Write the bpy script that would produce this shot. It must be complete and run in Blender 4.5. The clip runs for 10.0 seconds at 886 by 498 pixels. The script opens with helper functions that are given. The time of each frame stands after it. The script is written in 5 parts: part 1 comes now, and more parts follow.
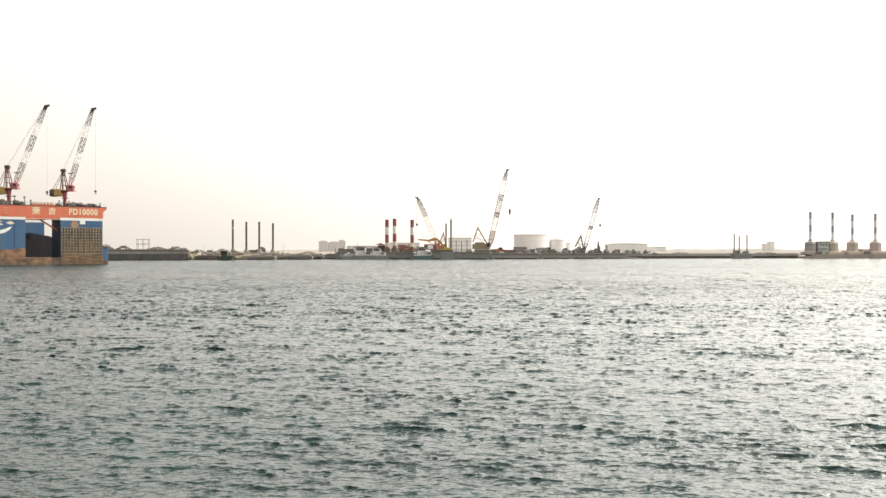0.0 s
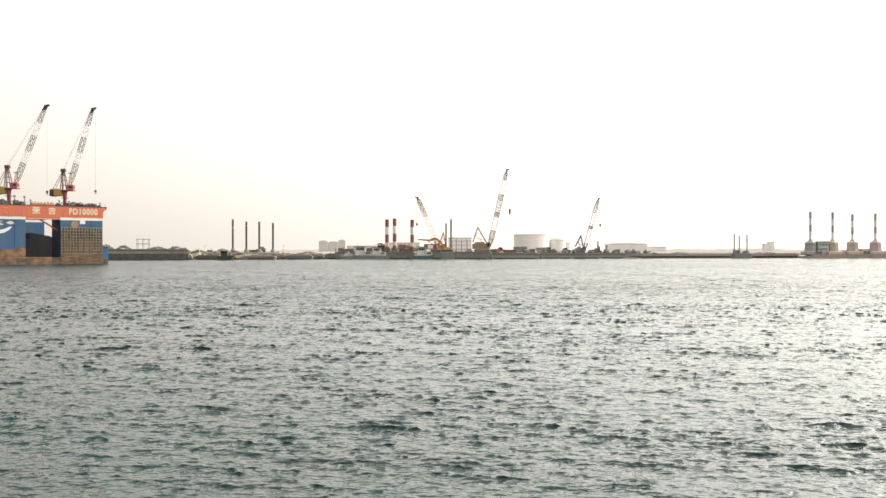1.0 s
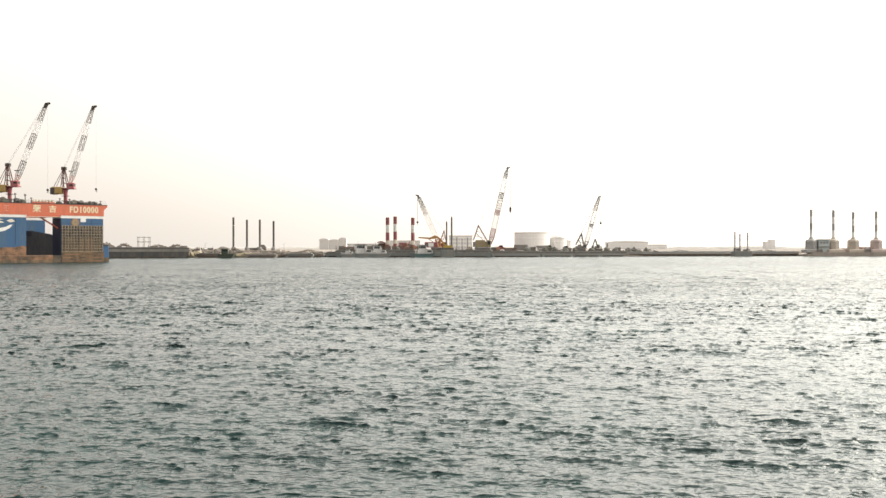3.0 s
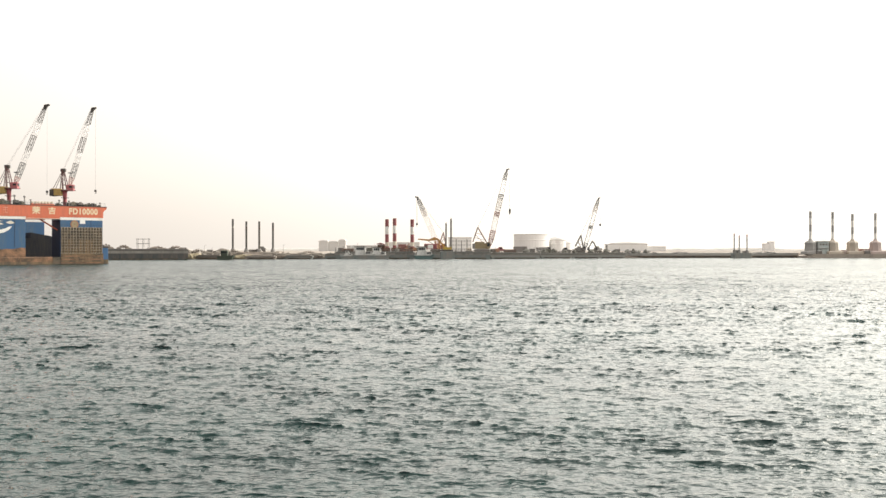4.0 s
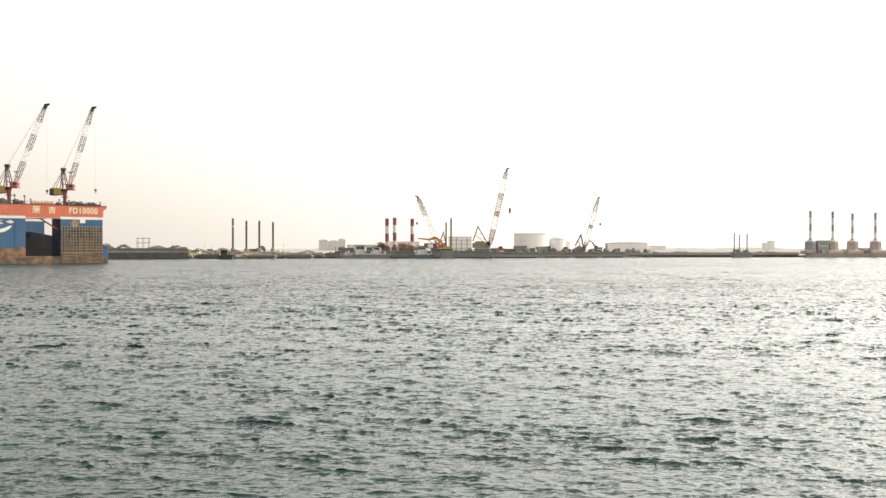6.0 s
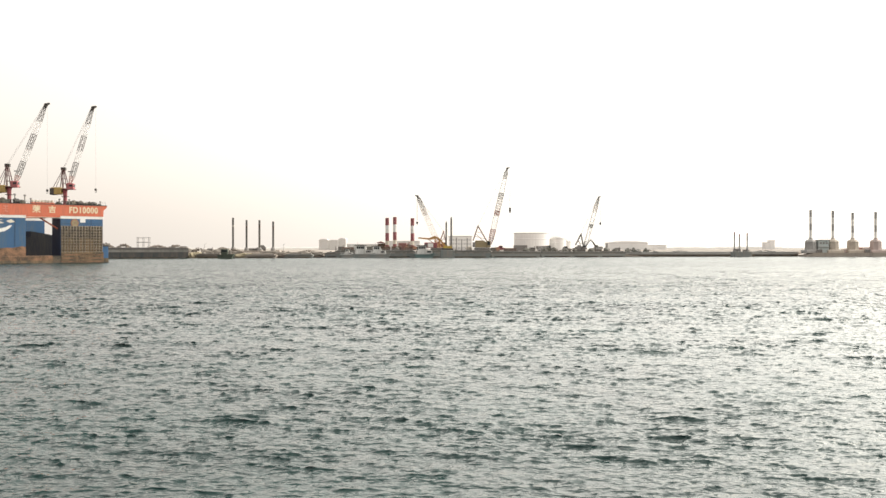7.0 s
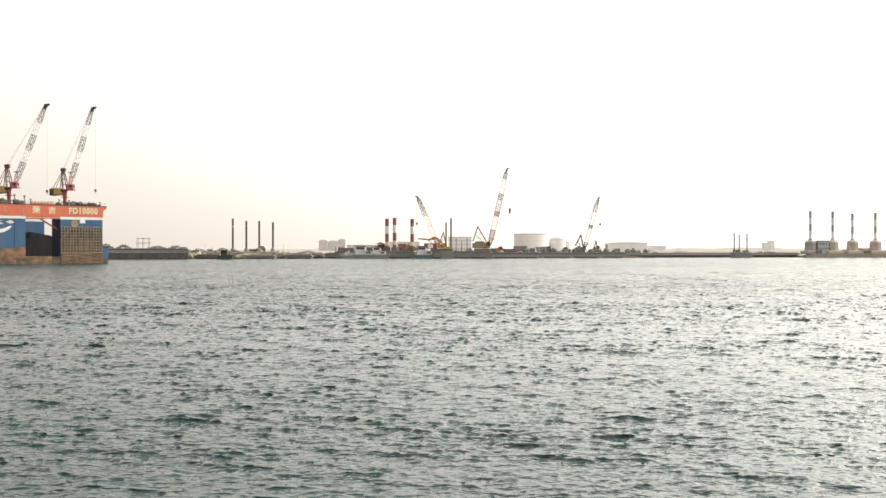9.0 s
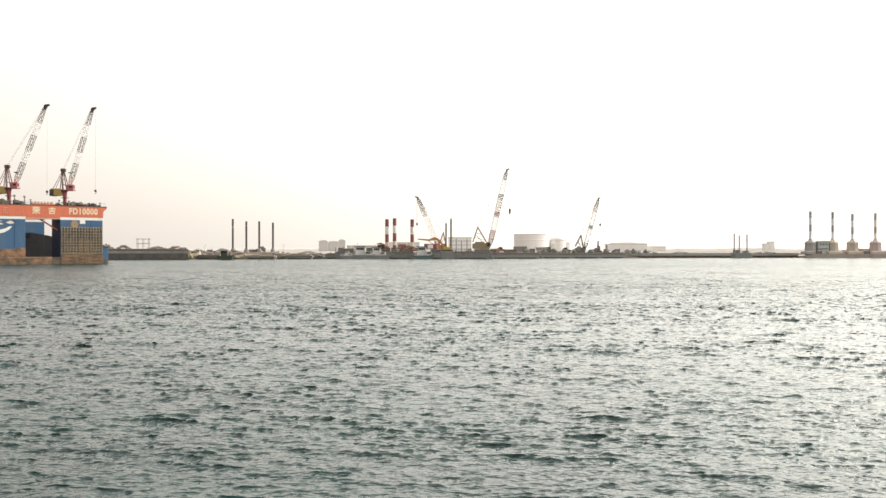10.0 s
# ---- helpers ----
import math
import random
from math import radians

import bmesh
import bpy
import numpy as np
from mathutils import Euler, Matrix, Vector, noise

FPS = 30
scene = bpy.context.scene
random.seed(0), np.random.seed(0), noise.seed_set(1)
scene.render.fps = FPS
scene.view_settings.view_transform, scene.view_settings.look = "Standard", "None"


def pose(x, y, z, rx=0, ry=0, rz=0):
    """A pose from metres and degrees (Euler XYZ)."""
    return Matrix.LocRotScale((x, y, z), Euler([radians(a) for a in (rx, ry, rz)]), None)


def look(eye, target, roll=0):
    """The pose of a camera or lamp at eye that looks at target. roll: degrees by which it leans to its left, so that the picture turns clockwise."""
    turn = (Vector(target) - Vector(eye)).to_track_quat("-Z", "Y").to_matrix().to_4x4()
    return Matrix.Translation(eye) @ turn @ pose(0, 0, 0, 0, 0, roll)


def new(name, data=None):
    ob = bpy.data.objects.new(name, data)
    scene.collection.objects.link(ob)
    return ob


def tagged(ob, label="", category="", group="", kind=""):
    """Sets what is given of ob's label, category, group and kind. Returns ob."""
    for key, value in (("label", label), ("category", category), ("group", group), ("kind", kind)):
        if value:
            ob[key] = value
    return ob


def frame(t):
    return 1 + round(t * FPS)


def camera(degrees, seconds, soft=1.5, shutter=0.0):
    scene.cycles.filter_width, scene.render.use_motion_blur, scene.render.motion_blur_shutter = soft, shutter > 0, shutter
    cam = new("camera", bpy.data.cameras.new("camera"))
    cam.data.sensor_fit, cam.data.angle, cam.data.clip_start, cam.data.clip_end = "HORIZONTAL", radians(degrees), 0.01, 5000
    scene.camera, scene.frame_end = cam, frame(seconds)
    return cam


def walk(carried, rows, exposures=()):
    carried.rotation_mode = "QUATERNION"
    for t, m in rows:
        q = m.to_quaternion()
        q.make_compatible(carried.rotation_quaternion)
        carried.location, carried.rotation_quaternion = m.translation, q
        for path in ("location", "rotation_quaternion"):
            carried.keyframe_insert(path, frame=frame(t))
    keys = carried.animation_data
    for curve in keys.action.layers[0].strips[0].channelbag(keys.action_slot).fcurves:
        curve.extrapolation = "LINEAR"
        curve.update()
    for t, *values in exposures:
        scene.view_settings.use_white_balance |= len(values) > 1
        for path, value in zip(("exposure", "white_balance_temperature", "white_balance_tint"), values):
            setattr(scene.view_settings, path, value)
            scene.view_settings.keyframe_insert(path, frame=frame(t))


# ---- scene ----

# ---------------------------------------------------------------- camera
EYE = 4.06                      # the lens stands 4 m over the water
cam = camera(50.0, 10.0, soft=1.5)
# seconds, turn to the right and tilt up in degrees: a hand that sways a little
SWAY = [(0.0, 0.0, 0.068), (0.5, 0.0, 0.068), (1.0, 0.0, 0.057), (1.5, -0.050, -0.008), (2.0, -0.052, -0.086),
        (2.5, -0.052, -0.093), (2.8, -0.045, -0.085), (3.6, -0.005, 0.030), (4.0, 0.0, 0.043), (4.5, -0.002, 0.039),
        (5.0, 0.0, 0.026), (5.5, 0.0, 0.022), (6.2, -0.006, -0.010), (7.0, -0.012, -0.034), (7.5, -0.003, -0.013),
        (8.0, 0.0, -0.012), (8.5, 0.0, 0.002), (9.0, 0.0, 0.011), (9.5, 0.0, 0.012), (10.0, 0.0, 0.040)]
walk(cam, [(t, pose(0, 0, EYE, 90 + up, 0, -right)) for t, right, up in SWAY])

# ---------------------------------------------------------------- world and sun
SUN_EL, SUN_AZ = 35.0, 60.0     # height of the sun, and how far right of straight ahead
world = bpy.data.worlds.new("hazy_sky")
scene.world = world
world.use_nodes = True
wn = world.node_tree
wn.nodes.clear()
sky = wn.nodes.new("ShaderNodeTexSky")
sky.sky_type, sky.sun_disc = "NISHITA", False
sky.sun_elevation, sky.sun_rotation = radians(SUN_EL), radians(SUN_AZ)
sky.air_density, sky.dust_density, sky.ozone_density, sky.altitude = 1.0, 6.0, 1.0, 0
b_sky = wn.nodes.new("ShaderNodeBackground")
b_sky.inputs["Strength"].default_value = 0.045
# bright haze: warm all round, with a wide white glow about the veiled sun, both dimmed by the thicker air near the horizon
def sum_node(op, *values):
    n = wn.nodes.new("ShaderNodeMath")
    n.operation = op
    for i, v in enumerate(values):
        if isinstance(v, (int, float)):
            n.inputs[i].default_value = v
        else:
            wn.links.new(v, n.inputs[i])
    return n.outputs[0]


az, el = radians(SUN_AZ), radians(SUN_EL)
w_tc, w_dot, w_sep = wn.nodes.new("ShaderNodeTexCoord"), wn.nodes.new("ShaderNodeVectorMath"), wn.nodes.new("ShaderNodeSeparateXYZ")
w_dot.operation = "DOT_PRODUCT"
w_dot.inputs[1].default_value = (math.sin(az) * math.cos(el), math.cos(az) * math.cos(el), math.sin(el))
wn.links.new(w_tc.outputs["Generated"], w_dot.inputs[0])
wn.links.new(w_tc.outputs["Generated"], w_sep.inputs[0])
thick = sum_node("MULTIPLY_ADD", sum_node("MINIMUM", sum_node("MAXIMUM", w_sep.outputs["Z"], 0.0), 0.42), 0.95, 0.725)
# a little higher the lit haze is at its brightest; overhead it thins out and the sky is dimmer
thick = sum_node("MULTIPLY_ADD", sum_node("MAXIMUM", sum_node("SUBTRACT", sum_node("MINIMUM", w_sep.outputs["Z"], 0.42), 0.2), 0.0), 1.65, thick)
over = sum_node("SMOOTH_MIN", sum_node("MULTIPLY", sum_node("MAXIMUM", sum_node("SUBTRACT", w_sep.outputs["Z"], 0.45), 0.0), 1.1), 0.45, 0.1)
dim = sum_node("SMOOTH_MIN", sum_node("MULTIPLY", sum_node("MAXIMUM", sum_node("SUBTRACT", w_sep.outputs["Z"], 0.29), 0.0), 2.7), 0.70, 0.1)
glow = sum_node("POWER", sum_node("MULTIPLY_ADD", w_dot.outputs["Value"], 0.5, 0.5), 4.2)
b_haze, b_glow, w_mid = wn.nodes.new("ShaderNodeBackground"), wn.nodes.new("ShaderNodeBackground"), wn.nodes.new("ShaderNodeAddShader")
b_haze.inputs["Color"].default_value, b_glow.inputs["Color"].default_value = (1.0, 0.885, 0.785, 1), (0.995, 0.985, 0.905, 1)
wn.links.new(sum_node("MULTIPLY", sum_node("MULTIPLY", thick, sum_node("SUBTRACT", 1.0, dim)), 0.885), b_haze.inputs["Strength"])
wn.links.new(sum_node("MULTIPLY", sum_node("MULTIPLY", glow, sum_node("MULTIPLY", thick, sum_node("SUBTRACT", 1.0, over))), 2.9), b_glow.inputs["Strength"])
wn.links.new(b_haze.outputs[0], w_mid.inputs[0])
wn.links.new(b_glow.outputs[0], w_mid.inputs[1])
w_add = wn.nodes.new("ShaderNodeAddShader")
w_out = wn.nodes.new("ShaderNodeOutputWorld")
wn.links.new(sky.outputs[0], b_sky.inputs[0])
wn.links.new(b_sky.outputs[0], w_add.inputs[0])
wn.links.new(w_mid.outputs[0], w_add.inputs[1])
wn.links.new(w_add.outputs[0], w_out.inputs[0])

sun = new("sun", bpy.data.lights.new("sun", "SUN"))
sun.data.energy, sun.data.angle, sun.data.color = 2.8, radians(40), (1.0, 0.93, 0.82)
az, el = radians(SUN_AZ), radians(SUN_EL)
sun.matrix_world = look((0, 0, 80), Vector((0, 0, 80)) - Vector((math.sin(az) * math.cos(el), math.cos(az) * math.cos(el), math.sin(el))))


# ---------------------------------------------------------------- materials
def material(name, colour, rough=0.6, metal=0.0, second=None, scale=1.0, amount=0.5, bump=0.0, streak=False, sharp=0.0):
    """A weathered surface: a base colour that drifts into a second one in blotches and fine grain."""
    m = bpy.data.materials.new(name)
    m.use_nodes = True
    n, l = m.node_tree.nodes, m.node_tree.links
    p = n["Principled BSDF"]
    second = second or tuple(c * 0.72 for c in colour)
    tc = n.new("ShaderNodeTexCoord")
    mp = n.new("ShaderNodeMapping")
    mp.inputs["Scale"].default_value = (scale, scale, scale * (0.16 if streak else 1.0))
    l.new(tc.outputs["Object"], mp.inputs["Vector"])
    big, fine = n.new("ShaderNodeTexNoise"), n.new("ShaderNodeTexNoise")
    big.inputs["Scale"].default_value, big.inputs["Detail"].default_value = 0.55, 5
    fine.inputs["Scale"].default_value, fine.inputs["Detail"].default_value = 5.0, 6
    l.new(mp.outputs[0], big.inputs["Vector"])
    l.new(mp.outputs[0], fine.inputs["Vector"])
    mean = n.new("ShaderNodeMath")
    mean.operation = "MULTIPLY_ADD"
    mean.inputs[1].default_value = 0.45
    l.new(fine.outputs["Fac"], mean.inputs[0])
    half = n.new("ShaderNodeMath")
    half.operation = "MULTIPLY"
    half.inputs[1].default_value = 0.55
    l.new(big.outputs["Fac"], half.inputs[0])
    l.new(half.outputs[0], mean.inputs[2])
    ramp = n.new("ShaderNodeValToRGB")
    ramp.color_ramp.elements[0].position, ramp.color_ramp.elements[1].position = 0.62 - 0.3 * amount, 0.66
    if sharp:
        ramp.color_ramp.elements[0].position, ramp.color_ramp.elements[1].position = 0.5 - sharp, 0.5 + sharp
    ramp.color_ramp.elements[0].color, ramp.color_ramp.elements[1].color = (*colour, 1), (*second, 1)
    l.new(mean.outputs[0], ramp.inputs[0])
    l.new(ramp.outputs[0], p.inputs["Base Color"])
    p.inputs["Roughness"].default_value, p.inputs["Metallic"].default_value = rough, metal
    if bump:
        b = n.new("ShaderNodeBump")
        b.inputs["Strength"].default_value, b.inputs["Distance"].default_value = 0.6, bump
        l.new(fine.outputs["Fac"], b.inputs["Height"])
        l.new(b.outputs[0], p.inputs["Normal"])
    return m


def water_material(name):
    m = bpy.data.materials.new(name)
    m.use_nodes = True
    n, l = m.node_tree.nodes, m.node_tree.links
    p = n["Principled BSDF"]
    p.inputs["Roughness"].default_value, p.inputs["IOR"].default_value = 0.05, 1.333
    tc = n.new("ShaderNodeTexCoord")
    tint = n.new("ShaderNodeTexNoise")
    tint.inputs["Scale"].default_value, tint.inputs["Detail"].default_value = 0.12, 4
    l.new(tc.outputs["Object"], tint.inputs["Vector"])
    ramp = n.new("ShaderNodeValToRGB")
    ramp.color_ramp.elements[0].position, ramp.color_ramp.elements[1].position = 0.35, 0.7
    ramp.color_ramp.elements[0].color, ramp.color_ramp.elements[1].color = (0.0055, 0.022, 0.0205, 1), (0.0045, 0.031, 0.0275, 1)
    l.new(tint.outputs["Fac"], ramp.inputs[0])
    l.new(ramp.outputs[0], p.inputs["Base Color"])
    mp = n.new("ShaderNodeMapping")
    mp.inputs["Scale"].default_value = (0.55, 1.0, 1.0)
    l.new(tc.outputs["Object"], mp.inputs["Vector"])
    rip = n.new("ShaderNodeTexNoise")
    rip.inputs["Scale"].default_value, rip.inputs["Detail"].default_value, rip.inputs["Roughness"].default_value = 0.95, 3, 0.55
    l.new(mp.outputs[0], rip.inputs["Vector"])
    b = n.new("ShaderNodeBump")
    b.inputs["Distance"].default_value = 1.5
    chop = n.new("ShaderNodeAttribute")
    chop.attribute_name = "chop"
    l.new(chop.outputs["Fac"], b.inputs["Strength"])
    l.new(rip.outputs["Fac"], b.inputs["Height"])
    fine, b2 = n.new("ShaderNodeTexNoise"), n.new("ShaderNodeBump")
    fine.inputs["Scale"].default_value, fine.inputs["Detail"].default_value = 4.2, 2.5
    b2.inputs["Distance"].default_value = 0.13
    ripple, dull = n.new("ShaderNodeAttribute"), n.new("ShaderNodeAttribute")
    ripple.attribute_name, dull.attribute_name = "ripple", "dull"
    l.new(ripple.outputs["Fac"], b2.inputs["Strength"])
    l.new(dull.outputs["Fac"], p.inputs["Roughness"])
    l.new(mp.outputs[0], fine.inputs["Vector"])
    l.new(fine.outputs["Fac"], b2.inputs["Height"])
    l.new(b.outputs[0], b2.inputs["Normal"])
    l.new(b2.outputs[0], p.inputs["Normal"])
    return m


WATER = water_material("sea_water")
ORANGE = material("orange_paint", (0.62, 0.155, 0.08), 0.5, second=(0.46, 0.13, 0.075), scale=0.6, streak=True)
BLUE = material("blue_paint", (0.033, 0.10, 0.21), 0.5, second=(0.065, 0.115, 0.17), scale=0.6, streak=True)
NAVY = material("navy_paint", (0.02, 0.035, 0.07), 0.55, second=(0.04, 0.045, 0.06), scale=0.5, streak=True)
WHITE = material("white_paint", (0.80, 0.79, 0.76), 0.5, second=(0.62, 0.58, 0.53), scale=0.8)
JIBWHITE = material("white_jib_paint", (0.88, 0.86, 0.84), 0.5, second=(0.74, 0.70, 0.66), scale=0.8)
DIRTYWHITE = material("weathered_white_boat_paint", (0.768, 0.768, 0.744), 0.5, second=(0.408, 0.396, 0.372), scale=0.9, amount=0.9, streak=True)
FADEDCREAM = material("flaked_cream_paint", (0.66, 0.36, 0.27), 0.6, second=(0.62, 0.20, 0.12), scale=2.5, sharp=0.08)
CREAM = material("cream_paint", (0.72, 0.66, 0.55), 0.55, second=(0.5, 0.42, 0.33), scale=0.8)
RUST = material("rusty_steel", (0.16, 0.098, 0.07), 0.85, second=(0.09, 0.065, 0.052), scale=0.8, bump=0.02)
MUD = material("weedy_brown_steel", (0.085, 0.07, 0.05), 0.85, second=(0.21, 0.14, 0.08), scale=1.1, bump=0.02, streak=True, sharp=0.07)
SCUFFED = material("scuffed_rust_and_weed", (0.30, 0.165, 0.095), 0.85, second=(0.075, 0.055, 0.04), scale=0.8, bump=0.03, sharp=0.09)
WEEDY = material("dark_weedy_plate", (0.045, 0.042, 0.038), 0.85, second=(0.13, 0.10, 0.07), scale=1.3, bump=0.02, sharp=0.07)
TAN = material("tan_rubber_timber", (0.50, 0.43, 0.33), 0.8, second=(0.22, 0.17, 0.125), scale=1.2, sharp=0.08)
DARK = material("dark_steel", (0.055, 0.052, 0.05), 0.6, second=(0.10, 0.075, 0.055), scale=0.9, bump=0.01)
# lighter far-off copies of DARK and MAROON, with distance haze in the colour
HAZYDARK = material("haze_lifted_dark_steel", (0.125, 0.12, 0.11), 0.65, second=(0.17, 0.14, 0.115), scale=0.9)
HAZYMAROON = material("haze_lifted_maroon_paint", (0.27, 0.135, 0.12), 0.6, second=(0.22, 0.135, 0.115), scale=1.0)
GREY = material("grey_steel", (0.253, 0.241, 0.23), 0.6, second=(0.161, 0.138, 0.115), scale=0.9)
MAROON = material("maroon_paint", (0.17, 0.075, 0.07), 0.55, second=(0.12, 0.07, 0.06), scale=1.0)
RED = material("faded_red_paint", (0.275, 0.085, 0.092), 0.6, second=(0.24, 0.10, 0.092), scale=1.0, streak=True)
CRIMSON = material("weathered_crimson_paint", (0.36, 0.085, 0.10), 0.55, second=(0.25, 0.07, 0.075), scale=1.0, streak=True)
ROSE = material("faded_rose_red_paint", (0.43, 0.135, 0.14), 0.55, second=(0.33, 0.11, 0.10), scale=1.2)
LETTER = material("pale_yellow_letter_paint", (0.76, 0.66, 0.45), 0.55, second=(0.66, 0.46, 0.30), scale=2.0)
YELLOW = material("faded_yellow_paint", (0.45, 0.31, 0.10), 0.5, second=(0.33, 0.2, 0.07), scale=1.0)
OCHRE = material("dirty_ochre_paint", (0.322, 0.259, 0.149), 0.6, second=(0.253, 0.196, 0.115), scale=1.2)
AMBER = material("faded_orange_machine_paint", (0.396, 0.204, 0.121), 0.6, second=(0.319, 0.187, 0.132), scale=1.0)
# hull paint made paler to stand in for the distance haze
HAZYHULL = material("haze_paled_grey_green_hull_paint", (0.3, 0.308, 0.286), 0.65, second=(0.386, 0.358, 0.322), scale=0.35, streak=True)
# dark paint lifted a step for the haze across the water
HULL = material("dark_hull_paint", (0.194, 0.217, 0.209), 0.6, second=(0.271, 0.247, 0.217), scale=0.35, streak=True)
TANHULL = material("tan_hull_paint", (0.38, 0.328, 0.276), 0.6, second=(0.253, 0.218, 0.19), scale=0.35, streak=True)
CONCRETE = material("pale_concrete", (0.62, 0.605, 0.585), 0.8, second=(0.54, 0.525, 0.51), scale=0.12)
TANKWHITE = material("grey_white_tank_paint", (0.79, 0.78, 0.765), 0.6, second=(0.73, 0.715, 0.70), scale=0.08, streak=True)
ROCK = material("shore_rock", (0.215, 0.182, 0.153), 0.9, second=(0.156, 0.137, 0.117), scale=0.6, bump=0.05)
SAND = material("pale_fill_ground", (0.29, 0.255, 0.22), 0.95, second=(0.20, 0.18, 0.155), scale=0.06, bump=0.05)
# colour held pale to give the distant land its haze
FARLAND = material("haze_paled_scrub_land", (0.47, 0.45, 0.42), 0.95, second=(0.40, 0.385, 0.36), scale=0.03)
TARP = material("dark_olive_tarpaulin", (0.055, 0.06, 0.045), 0.8, second=(0.12, 0.10, 0.075), scale=1.4, sharp=0.08)
LEAF = material("dull_green_paint", (0.062, 0.075, 0.058), 0.8, second=(0.045, 0.06, 0.035), scale=2.0)
GLASS = material("dark_window_glass", (0.02, 0.025, 0.03), 0.12, second=(0.03, 0.035, 0.04))
PANEL = material("weathered_grey_jib_paint", (0.2, 0.195, 0.19), 0.6, second=(0.28, 0.25, 0.23), scale=0.9)
# red paled in its base colour to imitate haze
HAZYRED = material("haze_paled_red_paint", (0.47, 0.269, 0.235), 0.6, second=(0.381, 0.258, 0.224), scale=1.0)
PALE = material("pale_grey_paint", (0.391, 0.38, 0.362), 0.6, second=(0.31, 0.293, 0.276), scale=1.0)
WIRE = material("steel_rope", (0.16, 0.15, 0.14), 0.6, metal=0.3)


# ---------------------------------------------------------------- mesh helpers
def box(bm, x0, x1, y0, y1, z0, z1, bevel=0.0):
    made = bmesh.ops.create_cube(bm, size=1.0, matrix=Matrix.LocRotScale(
        ((x0 + x1) / 2, (y0 + y1) / 2, (z0 + z1) / 2), None, (abs(x1 - x0), abs(y1 - y0), abs(z1 - z0))))
    if bevel:
        edges = list({e for v in made["verts"] for e in v.link_edges})
        bmesh.ops.bevel(bm, geom=edges, offset=bevel, segments=1, affect="EDGES")
    return bm


def rod(bm, a, b, r, r2=None, sides=6):
    """A round or square bar from a to b."""
    a, b = Vector(a), Vector(b)
    d = b - a
    m = Matrix.Translation((a + b) / 2) @ d.to_track_quat("Z", "Y").to_matrix().to_4x4()
    bmesh.ops.create_cone(bm, cap_ends=True, segments=sides, radius1=r, radius2=r if r2 is None else r2, depth=d.length, matrix=m)
    return bm


def prism(bm, outline, y0, y1):
    """An outline in x and z, given depth along y."""
    front = [bm.verts.new((x, y0, z)) for x, z in outline]
    back = [bm.verts.new((x, y1, z)) for x, z in outline]
    bm.faces.new(front)
    bm.faces.new(back[::-1])
    for i in range(len(outline)):
        j = (i + 1) % len(outline)
        bm.faces.new((front[j], front[i], back[i], back[j]))
    bmesh.ops.recalc_face_normals(bm, faces=bm.faces)
    return bm


def turned(bm, profile, sides=16, x=0.0, y=0.0):
    """A turned body from rows of radius and height."""
    rings = [[bm.verts.new((x + r * math.cos(2 * math.pi * k / sides), y + r * math.sin(2 * math.pi * k / sides), z))
              for k in range(sides)] for r, z in profile]
    for lo, hi in zip(rings, rings[1:]):
        for k in range(sides):
            bm.faces.new((lo[k], lo[(k + 1) % sides], hi[(k + 1) % sides], hi[k]))
    bm.faces.new(rings[0][::-1])
    bm.faces.new(rings[-1])
    return bm


def lattice(bm, a, b, wa, wb, bays, bar=0.08, brace=0.6):
    """A four-chord lattice from a to b, that lies in a plane of constant y."""
    a, b = Vector(a), Vector(b)
    along = (b - a).normalized()
    side, deep = Vector((along.z, 0, -along.x)), Vector((0, 1, 0))
    rows = []
    for i in range(bays + 1):
        f = i / bays
        w = (wa + (wb - wa) * f) / 2
        c = a.lerp(b, f)
        rows.append([c + side * w * s + deep * w * d for s, d in ((-1, -1), (1, -1), (1, 1), (-1, 1))])
    for k in range(4):
        rod(bm, rows[0][k], rows[-1][k], bar, sides=4)
    for i in range(bays):
        for k in range(4):
            j = (k + 1) % 4
            rod(bm, rows[i][k if i % 2 else j], rows[i + 1][j if i % 2 else k], bar * brace, sides=4)
            rod(bm, rows[i + 1][k], rows[i + 1][j], bar * (1.0 if i == bays - 1 else brace), sides=4)
    return bm


def lump(bm, x, y, z, w, d, h, seed):
    """A rounded uneven heap or tarpaulin, flat underneath."""
    made = bmesh.ops.create_icosphere(bm, subdivisions=3, radius=1.0)["verts"]
    for v in made:
        at = v.co + Vector((seed * 7.1, seed * 3.3, 0))
        k = 1 + 0.36 * noise.noise(at * 1.7) + 0.22 * noise.noise(at * 4.6) + 0.10 * noise.noise(at * 9.0)
        v.co = Vector((x + v.co.x * w * k, y + v.co.y * d * k, z + max(-0.02, v.co.z) * h * k))
    return bm


def to_mesh(name, bm, mat):
    me = bpy.data.meshes.new(name)
    bm.to_mesh(me)
    bm.free()
    me.materials.append(mat)
    return me


def part(name, bm, mat, parent, label=""):
    """One mesh object under a thing or a part."""
    ob = new(name, to_mesh(name, bm, mat))
    ob.parent = parent
    if label:
        ob["label"] = label
    return ob


def thing(name, m, label, category, group="", kind=""):
    ob = new(name)
    ob.empty_display_size = 0.5
    ob.matrix_basis = m
    return tagged(ob, label, category, group, kind)


def solid(name, bm, mat, m, label, category, group="", kind=""):
    """A thing that is one mesh."""
    ob = new(name, to_mesh(name, bm, mat))
    ob.matrix_basis = m
    return tagged(ob, label, category, group, kind)


def cut(x0, x1, y0, y1, z0, z1, bevel=0.0):
    return box(bmesh.new(), x0, x1, y0, y1, z0, z1, bevel)


